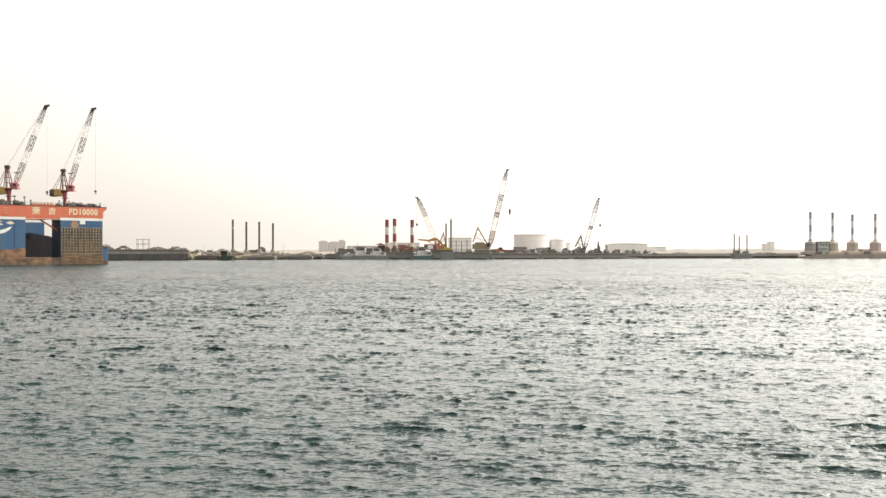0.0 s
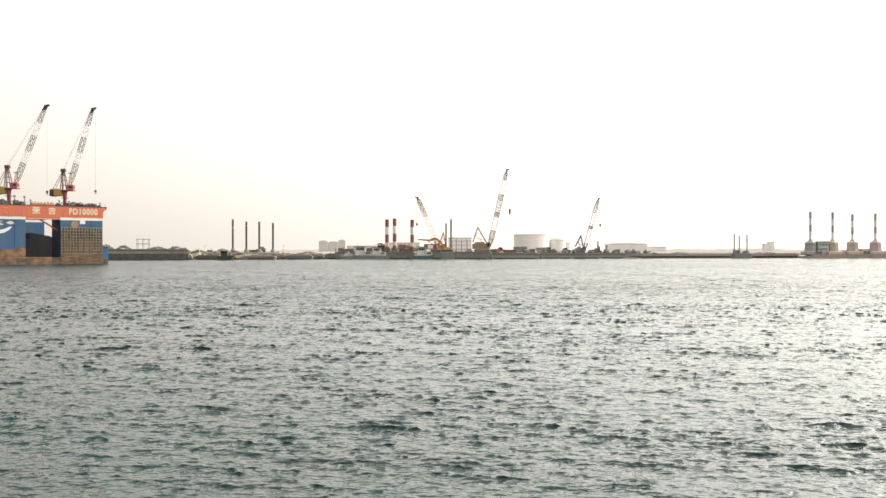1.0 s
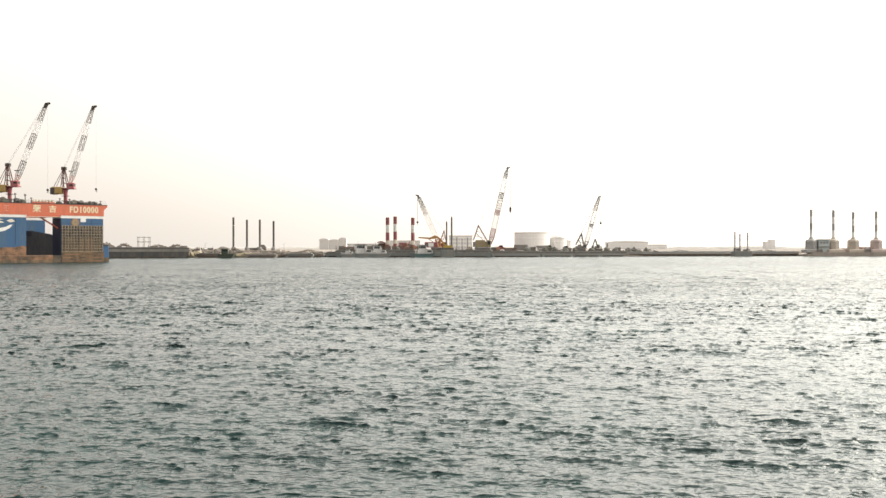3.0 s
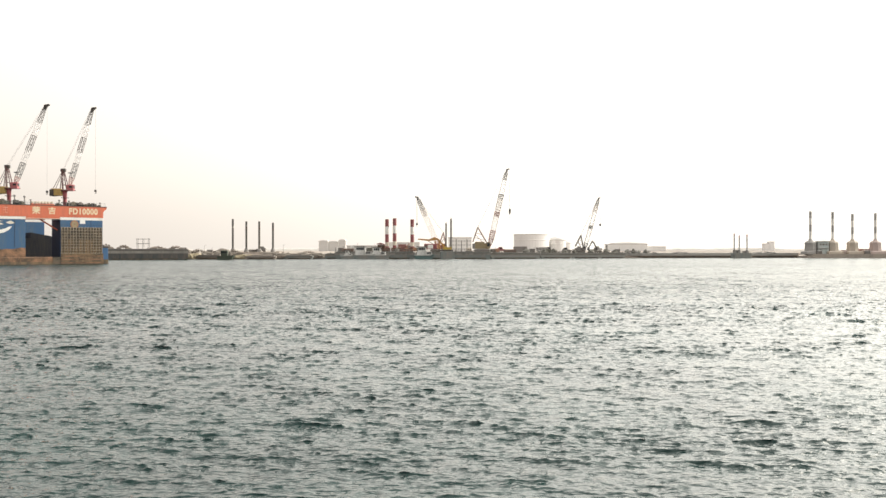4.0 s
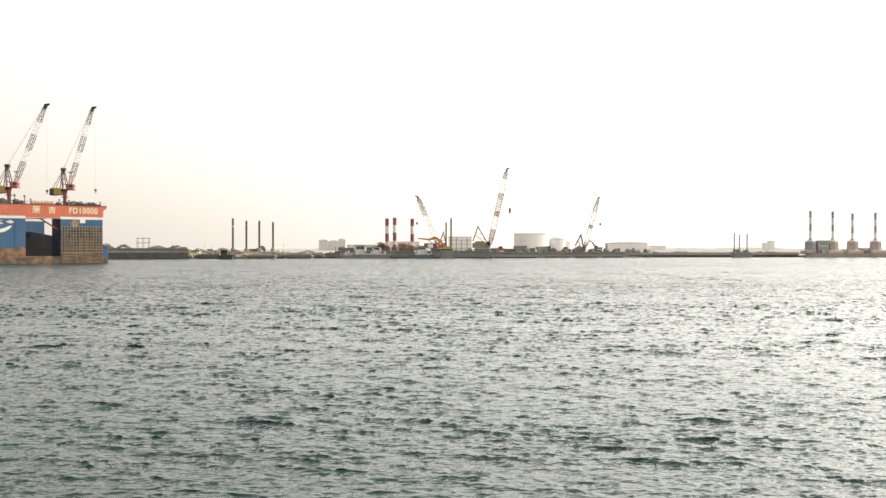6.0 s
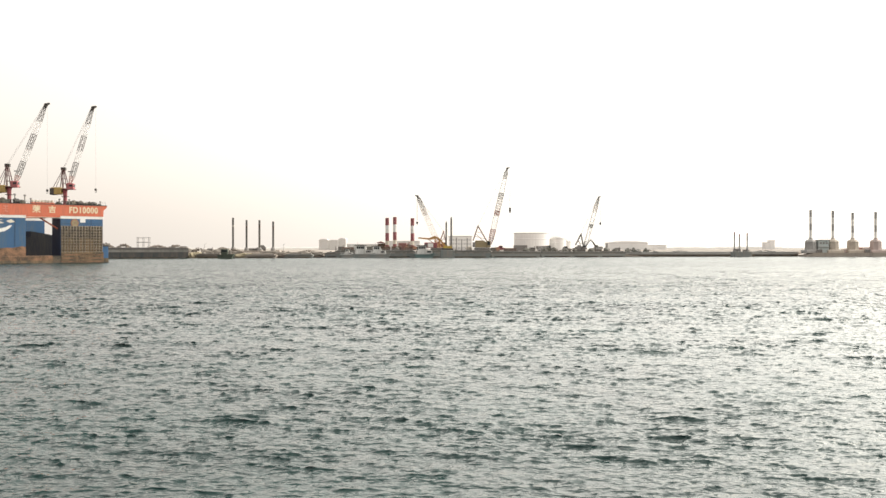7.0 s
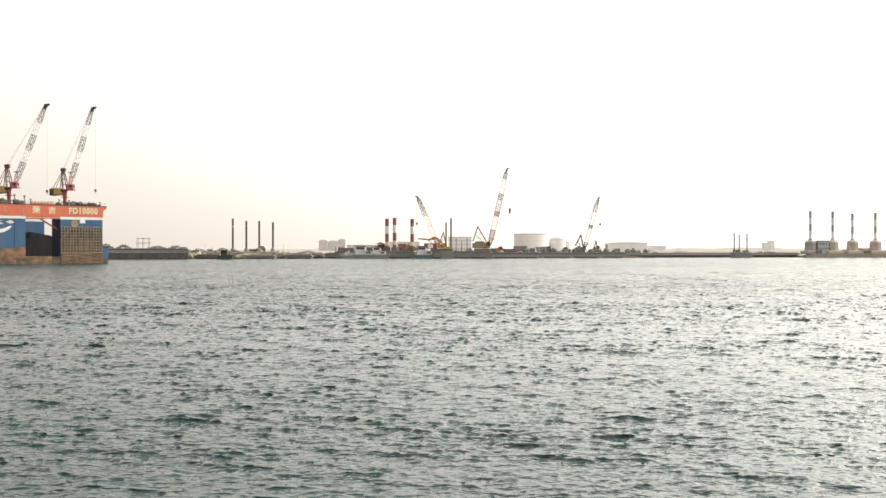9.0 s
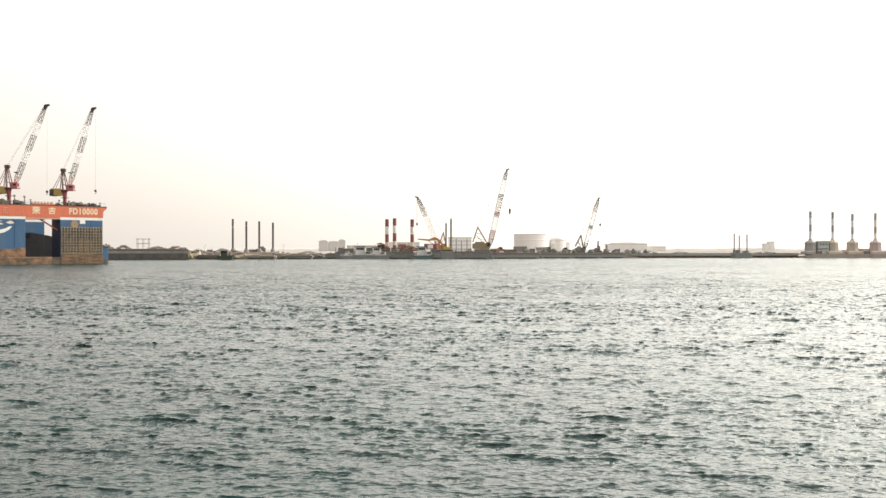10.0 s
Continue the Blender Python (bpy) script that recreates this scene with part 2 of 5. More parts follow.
# ---------------------------------------------------------------- water: one choppy sheet that drifts over the deep
def wave_tile(size, n, heading, peak, slope, seed, spread=6.0, fall=3.3):
    """A patch of wind chop that repeats, as heights and sideways shifts; slope: its mean steepness."""
    rng = np.random.default_rng(seed)
    k1 = 2 * np.pi * np.fft.fftfreq(n, size / n)
    kx, ky = np.meshgrid(k1, k1, indexing="ij")
    k = np.hypot(kx, ky)
    k[0, 0] = 1
    kp = 2 * np.pi / peak
    cosine = (kx * math.cos(heading) + ky * math.sin(heading)) / k
    power = k ** -fall * np.exp(-1.0 * (kp / k) ** 2) * (0.05 + np.abs(cosine) ** spread) * np.exp(-(k * 0.015) ** 2)
    power[0, 0] = 0
    amp = np.sqrt(power) * (rng.normal(size=(n, n)) + 1j * rng.normal(size=(n, n)))
    gain = slope / np.hypot(np.fft.ifft2(1j * kx * amp).real.std(), np.fft.ifft2(1j * ky * amp).real.std())
    return [np.fft.ifft2(f * amp).real * gain for f in (1, 1j * kx / k, 1j * ky / k)]


def sample(tile, size, x, y):
    n = tile.shape[0]
    u, v = (x / size) % 1 * n, (y / size) % 1 * n
    i, j = u.astype(int), v.astype(int)
    fu, fv = u - i, v - j
    i, j = i % n, j % n
    i2, j2 = (i + 1) % n, (j + 1) % n
    return (tile[i, j] * (1 - fu) * (1 - fv) + tile[i2, j] * fu * (1 - fv) + tile[i, j2] * (1 - fu) * fv + tile[i2, j2] * fu * fv)


# size of the patch, cells, heading in degrees, longest wave, steepness, narrowness of the heading, sharpness of the crests
SEAS = ((83.0, 1280, 250, 2.7, 0.145, 14.0, 2.2), (37.0, 1280, 256, 1.0, 0.15, 14.0, 1.8), (23.1, 1280, 266, 0.50, 0.24, 16.0, 1.1), (11.3, 1024, 261, 0.24, 0.27, 10.0, 0.7))


def wave_sheet(name):
    """Fine in front of the lens, coarser to the sides, behind and far off."""
    ahead = 8.0 * (500.0 / 8.0) ** (np.arange(1080) / 1079)
    dist = np.concatenate([-8 - 8.0 * 1.12 ** np.arange(36)[::-1], np.linspace(-8, 7.8, 60), ahead])
    inner = np.linspace(-1, 1, 760)
    outer = 1 + 0.02 * 1.16 ** np.arange(32)
    c = np.concatenate([-outer[::-1], inner, outer])
    y = np.repeat(dist[:, None], len(c), 1)
    half = 0.50 * np.maximum(np.abs(y), 8.0) + 5
    side = np.sign(c[None, :]) * np.maximum(np.abs(c[None, :]) - 1, 0) * 260
    x = np.clip(c, -1, 1)[None, :] * half + side
    z = np.zeros_like(x)
    sx, sy = np.zeros_like(x), np.zeros_like(x)
    gust = sample(wave_tile(150.0, 256, radians(262), 26.0, 1.0, 6, 1.0)[0], 150.0, x * 0.7, y)
    gust = np.clip(gust / gust.std(), -2, 2)
    # waves come in groups: each sea swells and sinks in patches of its own
    for i, (size, n, heading, peak, slope, spread, crest) in enumerate(SEAS):
        tiles = wave_tile(size, n, radians(heading), peak, slope, 3 + 7 * i, spread)
        group = sample(wave_tile(size * 1.7, 256, radians(heading), peak * 5, 1.0, 40 + i, 1.0)[0], size * 1.7, x, y)
        gain = np.clip(1 + 0.14 * group / group.std(), 0.4, 1.6) / (1 + (0.005 * y / peak) ** 2)
        # far off only the long waves stand out
        gain *= 1 if i < 2 else 0.66 + 0.32 * np.clip((y - 15) / 25, 0, 1)
        gain *= 1 + (0.95, 1.6, 1.2, 0.3)[i] * np.clip((y - 24) / 45, 0, 1) * np.clip(100 / np.maximum(y, 1), 0.25, 1)
        z += gain * sample(tiles[0], size, x, y)
        sx += crest * gain * sample(tiles[1], size, x, y)
        sy += crest * gain * sample(tiles[2], size, x, y)
    z *= 1 + 0.10 * gust
    calm = np.minimum(1.0, 60 / np.maximum(y, 1.0)) * (np.abs(side) < 1e-6) * (y > 0)
    z *= np.where(np.abs(side) > 30, 0.4, 1.0)
    lean = LEAN * z * calm
    z[0], z[-1], z[:, 0], z[:, -1] = -0.6, -0.6, -0.6, -0.6
    co = np.stack([x + sx * calm, y + sy * calm - lean, z], -1).reshape(-1, 3)
    rows, cols = z.shape
    me = bpy.data.meshes.new(name)
    idx = np.arange(rows * cols).reshape(rows, cols)
    quads = np.stack([idx[:-1, :-1], idx[:-1, 1:], idx[1:, 1:], idx[1:, :-1]], -1).reshape(-1, 4)
    me.vertices.add(len(co))
    me.vertices.foreach_set("co", co.astype(np.float32).ravel())
    me.loops.add(quads.size)
    me.loops.foreach_set("vertex_index", quads.astype(np.int32).ravel())
    me.polygons.add(len(quads))
    me.polygons.foreach_set("loop_start", np.arange(0, quads.size, 4, dtype=np.int32))
    me.polygons.foreach_set("use_smooth", np.ones(len(quads), dtype=bool))
    me.update(calc_edges=True)
    # ripples too small to tell apart far off become a duller surface
    for title, value in (("chop", np.clip(CHOP[0] + (CHOP[1] - CHOP[0]) * (y - 25) / 70, *CHOP) * (1 + 0.15 * gust)), ("ripple", np.clip(0.9 - 0.4 * (y - 20) / 60, 0.5, 0.9)),
                         ("dull", np.clip(0.05 + 0.21 * (y - 45) / 190, 0.05, 0.26))):
        field = me.attributes.new(title, "FLOAT", "POINT")
        field.data.foreach_set("value", value.astype(np.float32).ravel())
    me.materials.append(WATER)
    return tagged(new(name, me), "grey-green choppy harbour water with dark wave faces", "water", kind="structure")


LEAN, CHOP = 0.26, (0.04, 0.62)
sheet = wave_sheet("water")
deep = solid("water_depth", cut(-4500, 4500, -4500, 4500, -9.0, -0.75), WATER, pose(0, 0, 0), "deep grey-green harbour water below the waves", "water", kind="structure")


# ---------------------------------------------------------------- land
def land():
    """Low filled ground behind the moorings, up to the horizon, with an uneven stony edge."""
    edge = [(-900, 300), (-320, 318), (-200, 372), (-140, 394), (-108, 402), (-88, 404), (-66, 411), (-50, 428), (20, 436),
            (46, 448), (110, 464), (172, 480), (260, 492), (900, 520)]
    rng = random.Random(5)
    bm = bmesh.new()
    pts = []
    for (xa, ya), (xb, yb) in zip(edge, edge[1:]):
        n = max(1, int(abs(xb - xa) / 1.6)) if -210 < xa < 270 else 6
        pts += [(xa + (xb - xa) * i / n, ya + (yb - ya) * i / n) for i in range(n)]
    pts.append(edge[-1])
    rings = []
    for k, (back, z) in enumerate(((0, -2.5), (0.3, 0.25), (1.4, 1.1), (2.8, 1.9), (4.5, 2.35), (12, 2.5), (60, 2.6), (300, 2.7))):
        rough = 0.0 if k in (0, 7) else 0.28
        rings.append([bm.verts.new((x + rng.uniform(-rough, rough), y + back + rng.uniform(-rough, rough) * 2, z + rng.uniform(-rough, rough))) for x, y in pts])
    rings.append([bm.verts.new((x * 6, 4600, 2.8)) for x, y in pts])
    for lo, hi in zip(rings, rings[1:]):
        for i in range(len(pts) - 1):
            bm.faces.new((lo[i], lo[i + 1], hi[i + 1], hi[i]))
    bm.faces.ensure_lookup_table()
    strip = len(pts) - 1
    for i, f in enumerate(bm.faces):
        f.material_index = 1 if i < strip * 4 else 0
    ob = solid("ground", bm, SAND, pose(0, 0, 0), "low pale filled ground along the harbour edge", "ground", kind="structure")
    ob.data.materials.append(ROCK)
    return ob


land()

# ---------------------------------------------------------------- shared kinds of thing
def fence_rail(bm, x0, x1, y, z, posts, h=1.1, r=0.04):
    """A simple guard rail along x."""
    for i in range(posts):
        x = x0 + (x1 - x0) * i / (posts - 1)
        rod(bm, (x, y, z), (x, y, z + h), r, sides=4)
    for f in (0.5, 1.0):
        rod(bm, (x0, y, z + h * f), (x1, y, z + h * f), r, sides=4)
    return bm


def boom(parent, foot, tip, width, stretches, bar=0.09, head_mat=None, big=1.0):
    """A crane jib in painted lengths (from, to, material, bays), the first one its foot, with a sheave head that juts forward."""
    a, b = Vector(foot), Vector(tip)

    def wide(f):
        return width * min(1, 0.35 + 6.5 * f, 1 - max(0, f - 0.74) * 1.9)

    root = None
    for f0, f1, mat, bays in stretches:
        bm = lattice(bmesh.new(), a.lerp(b, f0), a.lerp(b, f1), wide(f0), wide(f1), bays, bar * (0.7 if mat is JIBWHITE else 1), 0.4 if mat in (PANEL, JIBWHITE) else 0.6)
        root = part("jib", bm, mat, parent) if root is None else part("jib_section", bm, mat, root) and root
    head = bmesh.new()
    p, side, w = a.lerp(b, 0.945), 1 if b.x > a.x else -1, width * big
    prism(head, [(p.x - side * 0.28 * w, p.z), (p.x + side * 0.28 * w, p.z - 0.15), (b.x + side * 0.35 * w, b.z - 0.35 * w), (b.x + side * 0.95 * w, b.z + 0.12 * w),
                 (b.x + side * 0.85 * w, b.z + 0.3 * w), (b.x - side * 0.35 * w, b.z + 0.1 * w)], a.y - w * 0.3, a.y + w * 0.3)
    part("sheave_head", head, head_mat or GREY, root, "worn steel sheave head")
    for dx in (0.1, 0.62):
        part("sheave", rod(bmesh.new(), (b.x + side * dx * w, a.y - 0.34 * w, b.z), (b.x + side * dx * w, a.y + 0.34 * w, b.z), 0.2 * w, sides=12), head_mat or GREY, root)
    return root


def rope(parent, a, b, r=0.05, name="hoist_rope"):
    return part(name, rod(bmesh.new(), a, b, r, sides=5), WIRE, parent)


def hook_block(parent, x, y, z0, z1, w=0.45):
    bm = bmesh.new()
    prism(bm, [(x - w * 0.5, z1 - 0.15), (x - w * 0.25, z1), (x + w * 0.25, z1), (x + w * 0.5, z1 - 0.15), (x + w * 0.45, z0 + 0.5 * (z1 - z0)), (x, z0 + 0.3 * (z1 - z0)), (x - w * 0.45, z0 + 0.5 * (z1 - z0))], y - 0.2, y + 0.2)
    block = part("hook_block", bm, DARK, parent, "dark hook block")
    hk = bmesh.new()
    for i in range(7):
        t0, t1 = radians(90 - i * 38), radians(90 - (i + 1) * 38)
        r = 0.22
        c = z0 + 0.2
        rod(hk, (x + r * math.cos(t0), y, c + r * math.sin(t0)), (x + r * math.cos(t1), y, c + r * math.sin(t1)), 0.06, sides=5)
    part("hook", hk, DARK, block)
    return block


# ---------------------------------------------------------------- floating dock
DOCK = pose(-97.8, 273.0, 0, 0, 0, 40.46)


def floating_dock():
    d = thing("floating_dock", DOCK, "orange, white and blue steel floating dock with weedy brown waterline, moored", "floating dock")
    part("pontoon", cut(-62, -0.05, -0.25, 33, -3.2, 2.0, 0.1), SCUFFED, d, "rusty brown pontoon")
    part("boot_topping", cut(-62, -0.03, -0.30, -0.245, -0.8, 0.7), MUD, d)
    # near wing: two towers that carry one girder
    tower = part("tower", cut(-11.9, 0, 0, 7.1, 2.0, 12.4, 0.05), BLUE, d, "blue steel end tower")
    # navy panel puts the shade of the tower's inner side into colour
    part("shaded_side_panel", cut(-11.93, -11.87, 0.15, 7.0, 2.0, 12.4), NAVY, tower, "dark navy panel painting the shade on the opening's side")
    back = part("fender_backing", cut(-11.8, -0.1, -0.10, 0.0, 2.0, 10.4), MUD, tower, "weedy brown steel plate")
    part("upper_plate", cut(-11.78, -0.12, -0.14, -0.10, 6.8, 10.38), WEEDY, back, "dark weedy plate")
    vert, hori = cut(-0.05, 0.05, -0.32, -0.10, 3.0, 10.4), cut(-11.8, -0.1, -0.28, -0.10, -0.05, 0.05)
    vm, hm = to_mesh("fender_post", vert, TAN), to_mesh("fender_wale", hori, TAN)
    for i in range(15):
        o = new("fender_post", vm)
        o.parent, o.location = back, (-11.6 + i * 0.806, 0, 0)
    for i in range(10):
        o = new("fender_wale", hm)
        o.parent, o.location = back, (0, 0, 3.1 + i * 0.8)
    em = bmesh.new()
    turned(em, [(1.15, 0), (1.15, 0.06), (0.7, 0.09)], 20)
    bmesh.ops.transform(em, matrix=Matrix.Translation((-8.0, 0.0, 11.2)) @ Matrix.Rotation(radians(90), 4, "X"), verts=em.verts)
    part("emblem", em, material("dull_red_emblem", (0.34, 0.15, 0.09), 0.6, second=(0.24, 0.13, 0.09), scale=2.0), tower, "round dull red emblem")
    em2 = bmesh.new()
    turned(em2, [(0.62, 0.095), (0.62, 0.12), (0.3, 0.13)], 20)
    bmesh.ops.transform(em2, matrix=Matrix.Translation((-8.0, 0.0, 11.2)) @ Matrix.Rotation(radians(90), 4, "X"), verts=em2.verts)
    part("emblem_centre", em2, material("brown_emblem_centre", (0.27, 0.17, 0.11), 0.6), tower)
    for k in range(6):
        a = radians(60 * k)
        part("emblem_petal", prism(bmesh.new(), [(-8.0 + 0.28 * math.cos(a + t) * q, 11.2 + 0.28 * math.sin(a + t) * q) for t, q in ((-0.9, 1.2), (-0.35, 3.4), (0.35, 3.4), (0.9, 1.2))], -0.15, -0.12), OCHRE, tower)
    part("white_mark", cut(-6.5, -5.0, -0.05, 0.0, 11.4, 12.4), WHITE, tower)
    west = part("tower", cut(-62, -21.2, 0, 7.1, 2.0, 12.4, 0.05), BLUE, d, "long blue tower with a white painted emblem")
    rim = bmesh.new()
    rng = random.Random(2)
    xs = [-62 + i * 1.2 for i in range(35)]
    top = [(x if x < -21.3 else -21.2, 4.4 + rng.uniform(-0.25, 0.25)) for x in xs]
    prism(rim, [(-62, 1.9)] + [(-21.2, 1.9)] + top[::-1], -0.06, 0.0)
    part("rust_band", rim, SCUFFED, west, "rust-brown scuffed band")
    for x in (-8.9, -3.4):
        part("plate_seam", cut(x - 0.04, x + 0.04, -0.04, 0.0, 10.45, 12.4), NAVY, tower)
    part("plate_seam", cut(-11.8, -0.05, -0.035, 0.0, 11.0, 11.06), NAVY, tower)
    for x in (-24.0, -29.5, -35):
        part("plate_seam", cut(x - 0.06, x + 0.06, -0.05, 0.0, 4.8, 12.4), NAVY, west)
    moon = bmesh.new()
    prism(moon, [(-24.7, 10.4), (-25.4, 9.5), (-26.6, 8.75), (-28.4, 8.3), (-31.5, 8.4), (-33.5, 9.0), (-31.0, 9.3), (-28.2, 9.35), (-26.4, 9.8), (-25.5, 10.3)], -0.08, 0.0)
    part("crescent", moon, WHITE, west, "white painted crescent")
    for pts in (((-24.0, 11.3), (-25.0, 11.95), (-26.3, 11.45), (-25.2, 10.95)), ((-26.9, 11.75), (-28.8, 12.05), (-30.6, 11.8), (-28.6, 11.6)), ((-26.8, 10.9), (-27.6, 11.3), (-29.9, 11.2), (-28.4, 10.75)),
                ((-30.6, 10.5), (-31.4, 11.5), (-33.2, 11.8), (-32.0, 10.4))):
        part("painted_fleck", prism(bmesh.new(), list(pts), -0.05, 0.0), CREAM, west)
    part("white_band", cut(-62, -21.15, -0.06, 7.15, 12.4, 13.15), WHITE, d, "white painted band")
    part("white_band", cut(-11.95, 0.05, -0.06, 7.15, 12.4, 13.15), WHITE, d, "white painted band")
    span = part("girder_web", prism(bmesh.new(), [(-21.15, 12.25), (-20.6, 12.45), (-16.5, 12.62), (-11.95, 12.75), (-11.95, 13.15), (-21.15, 13.15)], -0.05, 7.1), ORANGE, d, "orange underside of the girder span")
    part("flange", cut(-21.1, -12.0, -0.1, 0.4, 12.62, 12.74), CREAM, span, "cream bottom flange")
    # dark plate added to carry the opening's painted shade down to the water
    part("shade_strip", cut(-14.0, -11.8, -0.36, -0.27, -0.8, 2.05), WEEDY, d, "dark weedy strip continuing the opening's shade")
    skirt = part("lower_fendering", cut(-11.8, 0.02, -0.42, -0.31, -0.8, 3.0), MUD, d, "olive-brown plank fendering")
    for i in range(6):
        part("plank", cut(-11.8 - 0.02 * (i % 2), 0.04, -0.50, -0.42, 0.25 + i * 0.46, 0.25 + i * 0.46 + 0.34), MUD if i % 2 else SCUFFED, skirt)
    girder = bmesh.new()
    prism(girder, [(-62, 13.15), (0.1, 13.15), (0.15, 14.9), (1.1, 15.8), (1.1, 16.24), (-62, 16.24)], -0.12, 7.3)
    g = part("top_girder", girder, ORANGE, d, "orange painted box girder")
    part("deck_edge", cut(-62, 1.15, -0.2, 7.4, 16.24, 16.42), DARK, g)
    # the dock's type number, and name marks as plain strokes
    def lettering(body, x0, x1, z, size, bold):
        """Letters painted on the girder from x0 to x1."""
        txt = bpy.data.curves.new("dock_lettering", "FONT")
        txt.body, txt.size, txt.extrude, txt.offset, txt.space_character = body, size, 0.03, bold, 1.16
        tmp = new("dock_lettering", txt)
        me = bpy.data.meshes.new_from_object(tmp.evaluated_get(bpy.context.evaluated_depsgraph_get()))
        bpy.data.objects.remove(tmp)
        me.materials.clear()
        me.materials.append(LETTER)
        lo, hi, low = min(v.co.x for v in me.vertices), max(v.co.x for v in me.vertices), min(v.co.y for v in me.vertices)
        ob = new("dock_lettering", me)
        ob.parent = g
        ob.matrix_basis = Matrix.Translation((x0, -0.16, z)) @ Matrix.Rotation(radians(90), 4, "X") @ Matrix.Diagonal(((x1 - x0) / (hi - lo), 1, 1, 1)) @ Matrix.Translation((-lo, -low, 0))
        return tagged(ob, "cream painted capital letters and digits" if body[0] == "F" else "cream painted name character")

    lettering("FD10000", -9.55, -1.5, 13.98, 2.3, 0.085)
    lettering("荣", -19.55, -17.3, 13.85, 2.2, 0.05)
    lettering("吉", -15.2, -13.25, 13.9, 2.0, 0.05)
    # the rest of the name has flaked to plain strokes
    for cx, seed in ((-26.4, 3), (-29.6, 4)):
        r2 = random.Random(seed)
        mark = bmesh.new()
        for z in (14.05, 14.75, 15.4):
            w = r2.uniform(0.5, 0.85)
            box(mark, cx - w, cx + w, -0.17, -0.10, z, z + 0.15)
        box(mark, cx - 0.1, cx + 0.1, -0.172, -0.10, 14.06, 15.6)
        part("name_mark", mark, FADEDCREAM, g, "faded cream painted strokes")
    # brace in the opening
    part("brace", rod(bmesh.new(), (-17.6, 2.2, 13.1), (-12.0, 2.2, 9.6), 0.22), ORANGE, d, "orange diagonal brace")
    part("brace", rod(bmesh.new(), (-20.9, 2.2, 12.9), (-17.0, 2.2, 12.9), 0.3), ORANGE, d)
    # far wing
    far = part("far_wing", cut(-62, -7.9, 26, 33, 2.0, 12.4, 0.05), BLUE, d, "blue far wing wall")
    part("white_band", cut(-62, -7.85, 25.95, 33.05, 12.4, 13.15), WHITE, far)
    part("top_girder", cut(-62, -7.6, 25.9, 33.1, 13.15, 16.2, 0.1), ORANGE, far, "orange top girder")
    # corner sponson
    sp = part("sponson", cut(0.0, 1.75, 0.4, 4.2, -1.5, 4.6, 0.08), BLUE, d, "blue corner sponson")
    part("sponson_cap", cut(-0.0, 1.85, 0.3, 4.3, 4.6, 5.1, 0.05), DARK, sp)
    part("sponson_foot", cut(0.0, 1.8, 0.35, 4.25, -1.4, 1.3), MUD, sp)
    # deck clutter along the top
    rail = part("guard_rail", fence_rail(bmesh.new(), -61, 0.8, 0.1, 16.42, 46, 0.9, 0.022), GREY, d)
    part("guard_rail", fence_rail(bmesh.new(), -61, 0.8, 7.0, 16.42, 46, 0.9, 0.022), GREY, d)
    part("raft_rack", cut(-19.6, -13.4, 0.3, 1.5, 16.42, 16.75), ORANGE, d, "orange raft rack")
    for i in range(7):
        raft = bmesh.new()
        turned(raft, [(0.1, -0.5), (0.36, -0.42), (0.36, 0.42), (0.1, 0.5)], 10)
        bmesh.ops.transform(raft, matrix=Matrix.Translation((-19.1 + i * 0.86, 0.9, 17.1)) @ Matrix.Rotation(radians(90), 4, "X"), verts=raft.verts)
        part("life_raft", raft, CREAM, d, "cream raft canister")
    for x, w, h, seed in ((-8.0, 1.5, 1.25, 1), (-5.9, 1.3, 1.15, 2), (-4.2, 0.8, 0.8, 3), (-3.1, 0.7, 0.95, 4), (-1.6, 1.0, 0.7, 5), (-0.2, 0.7, 0.5, 6), (-21.6, 1.0, 0.9, 7), (-22.9, 0.8, 1.2, 8),
                          (-26.4, 1.6, 1.4, 9), (-31, 1.4, 1.2, 10), (-11.6, 0.8, 0.8, 11)):
        part("covered_gear", lump(bmesh.new(), x, 2.4, 16.42, w, 1.2, h, seed), TARP, d, "dark tarpaulin-covered deck gear")
    for x0, x1, h, mat in ((-6.9, -5.2, 0.9, DARK), (-2.6, -1.9, 1.0, GREY), (-23.9, -22.6, 1.2, DARK)):
        w = part("winch_housing", cut(x0, x1, 0.9, 2.2, 16.42, 16.42 + h, 0.12), mat, d)
        part("drum", rod(bmesh.new(), (x0 + 0.2, 0.7, 16.9), (x1 - 0.2, 0.7, 16.9), 0.4, sides=10), DARK, w)
    for x, h in ((-21.0, 2.4), (-19.4, 1.5), (-11.7, 1.6), (-23.6, 2.6), (-0.2, 1.2), (-9.0, 1.5)):
        part("vent_pipe", turned(bmesh.new(), [(0.16, 16.42), (0.14, 16.42 + h * 0.8), (0.34, 16.42 + h * 0.85), (0.3, 16.42 + h)], 8, x, 1.5), GREY, d)
    return d


floating_dock()

SLATEBLUE = material("dark_slate_blue_hull_paint", (0.024, 0.03, 0.04), 0.65, second=(0.05, 0.048, 0.046), scale=0.5, streak=True)
docked = thing("docked_barge", DOCK @ pose(-17, 17, 2.0), "dark work barge standing inside the floating dock", "barge")
hb = bmesh.new()
prism(hb, [(-14, 0.7), (-12, 0.0), (9, 0.0), (10.5, 1.2), (10.5, 5.2), (-14, 5.6)], -4, 4)
part("hull", hb, SLATEBLUE, docked)
part("superstructure", prism(bmesh.new(), [(1.5, 5.2), (9.0, 5.2), (6.8, 6.1), (1.5, 7.0)], -3, 3), SLATEBLUE, docked)
part("keel_block", cut(-10, 8, -1.2, 1.2, -0.0, 0.7), RUST, docked)
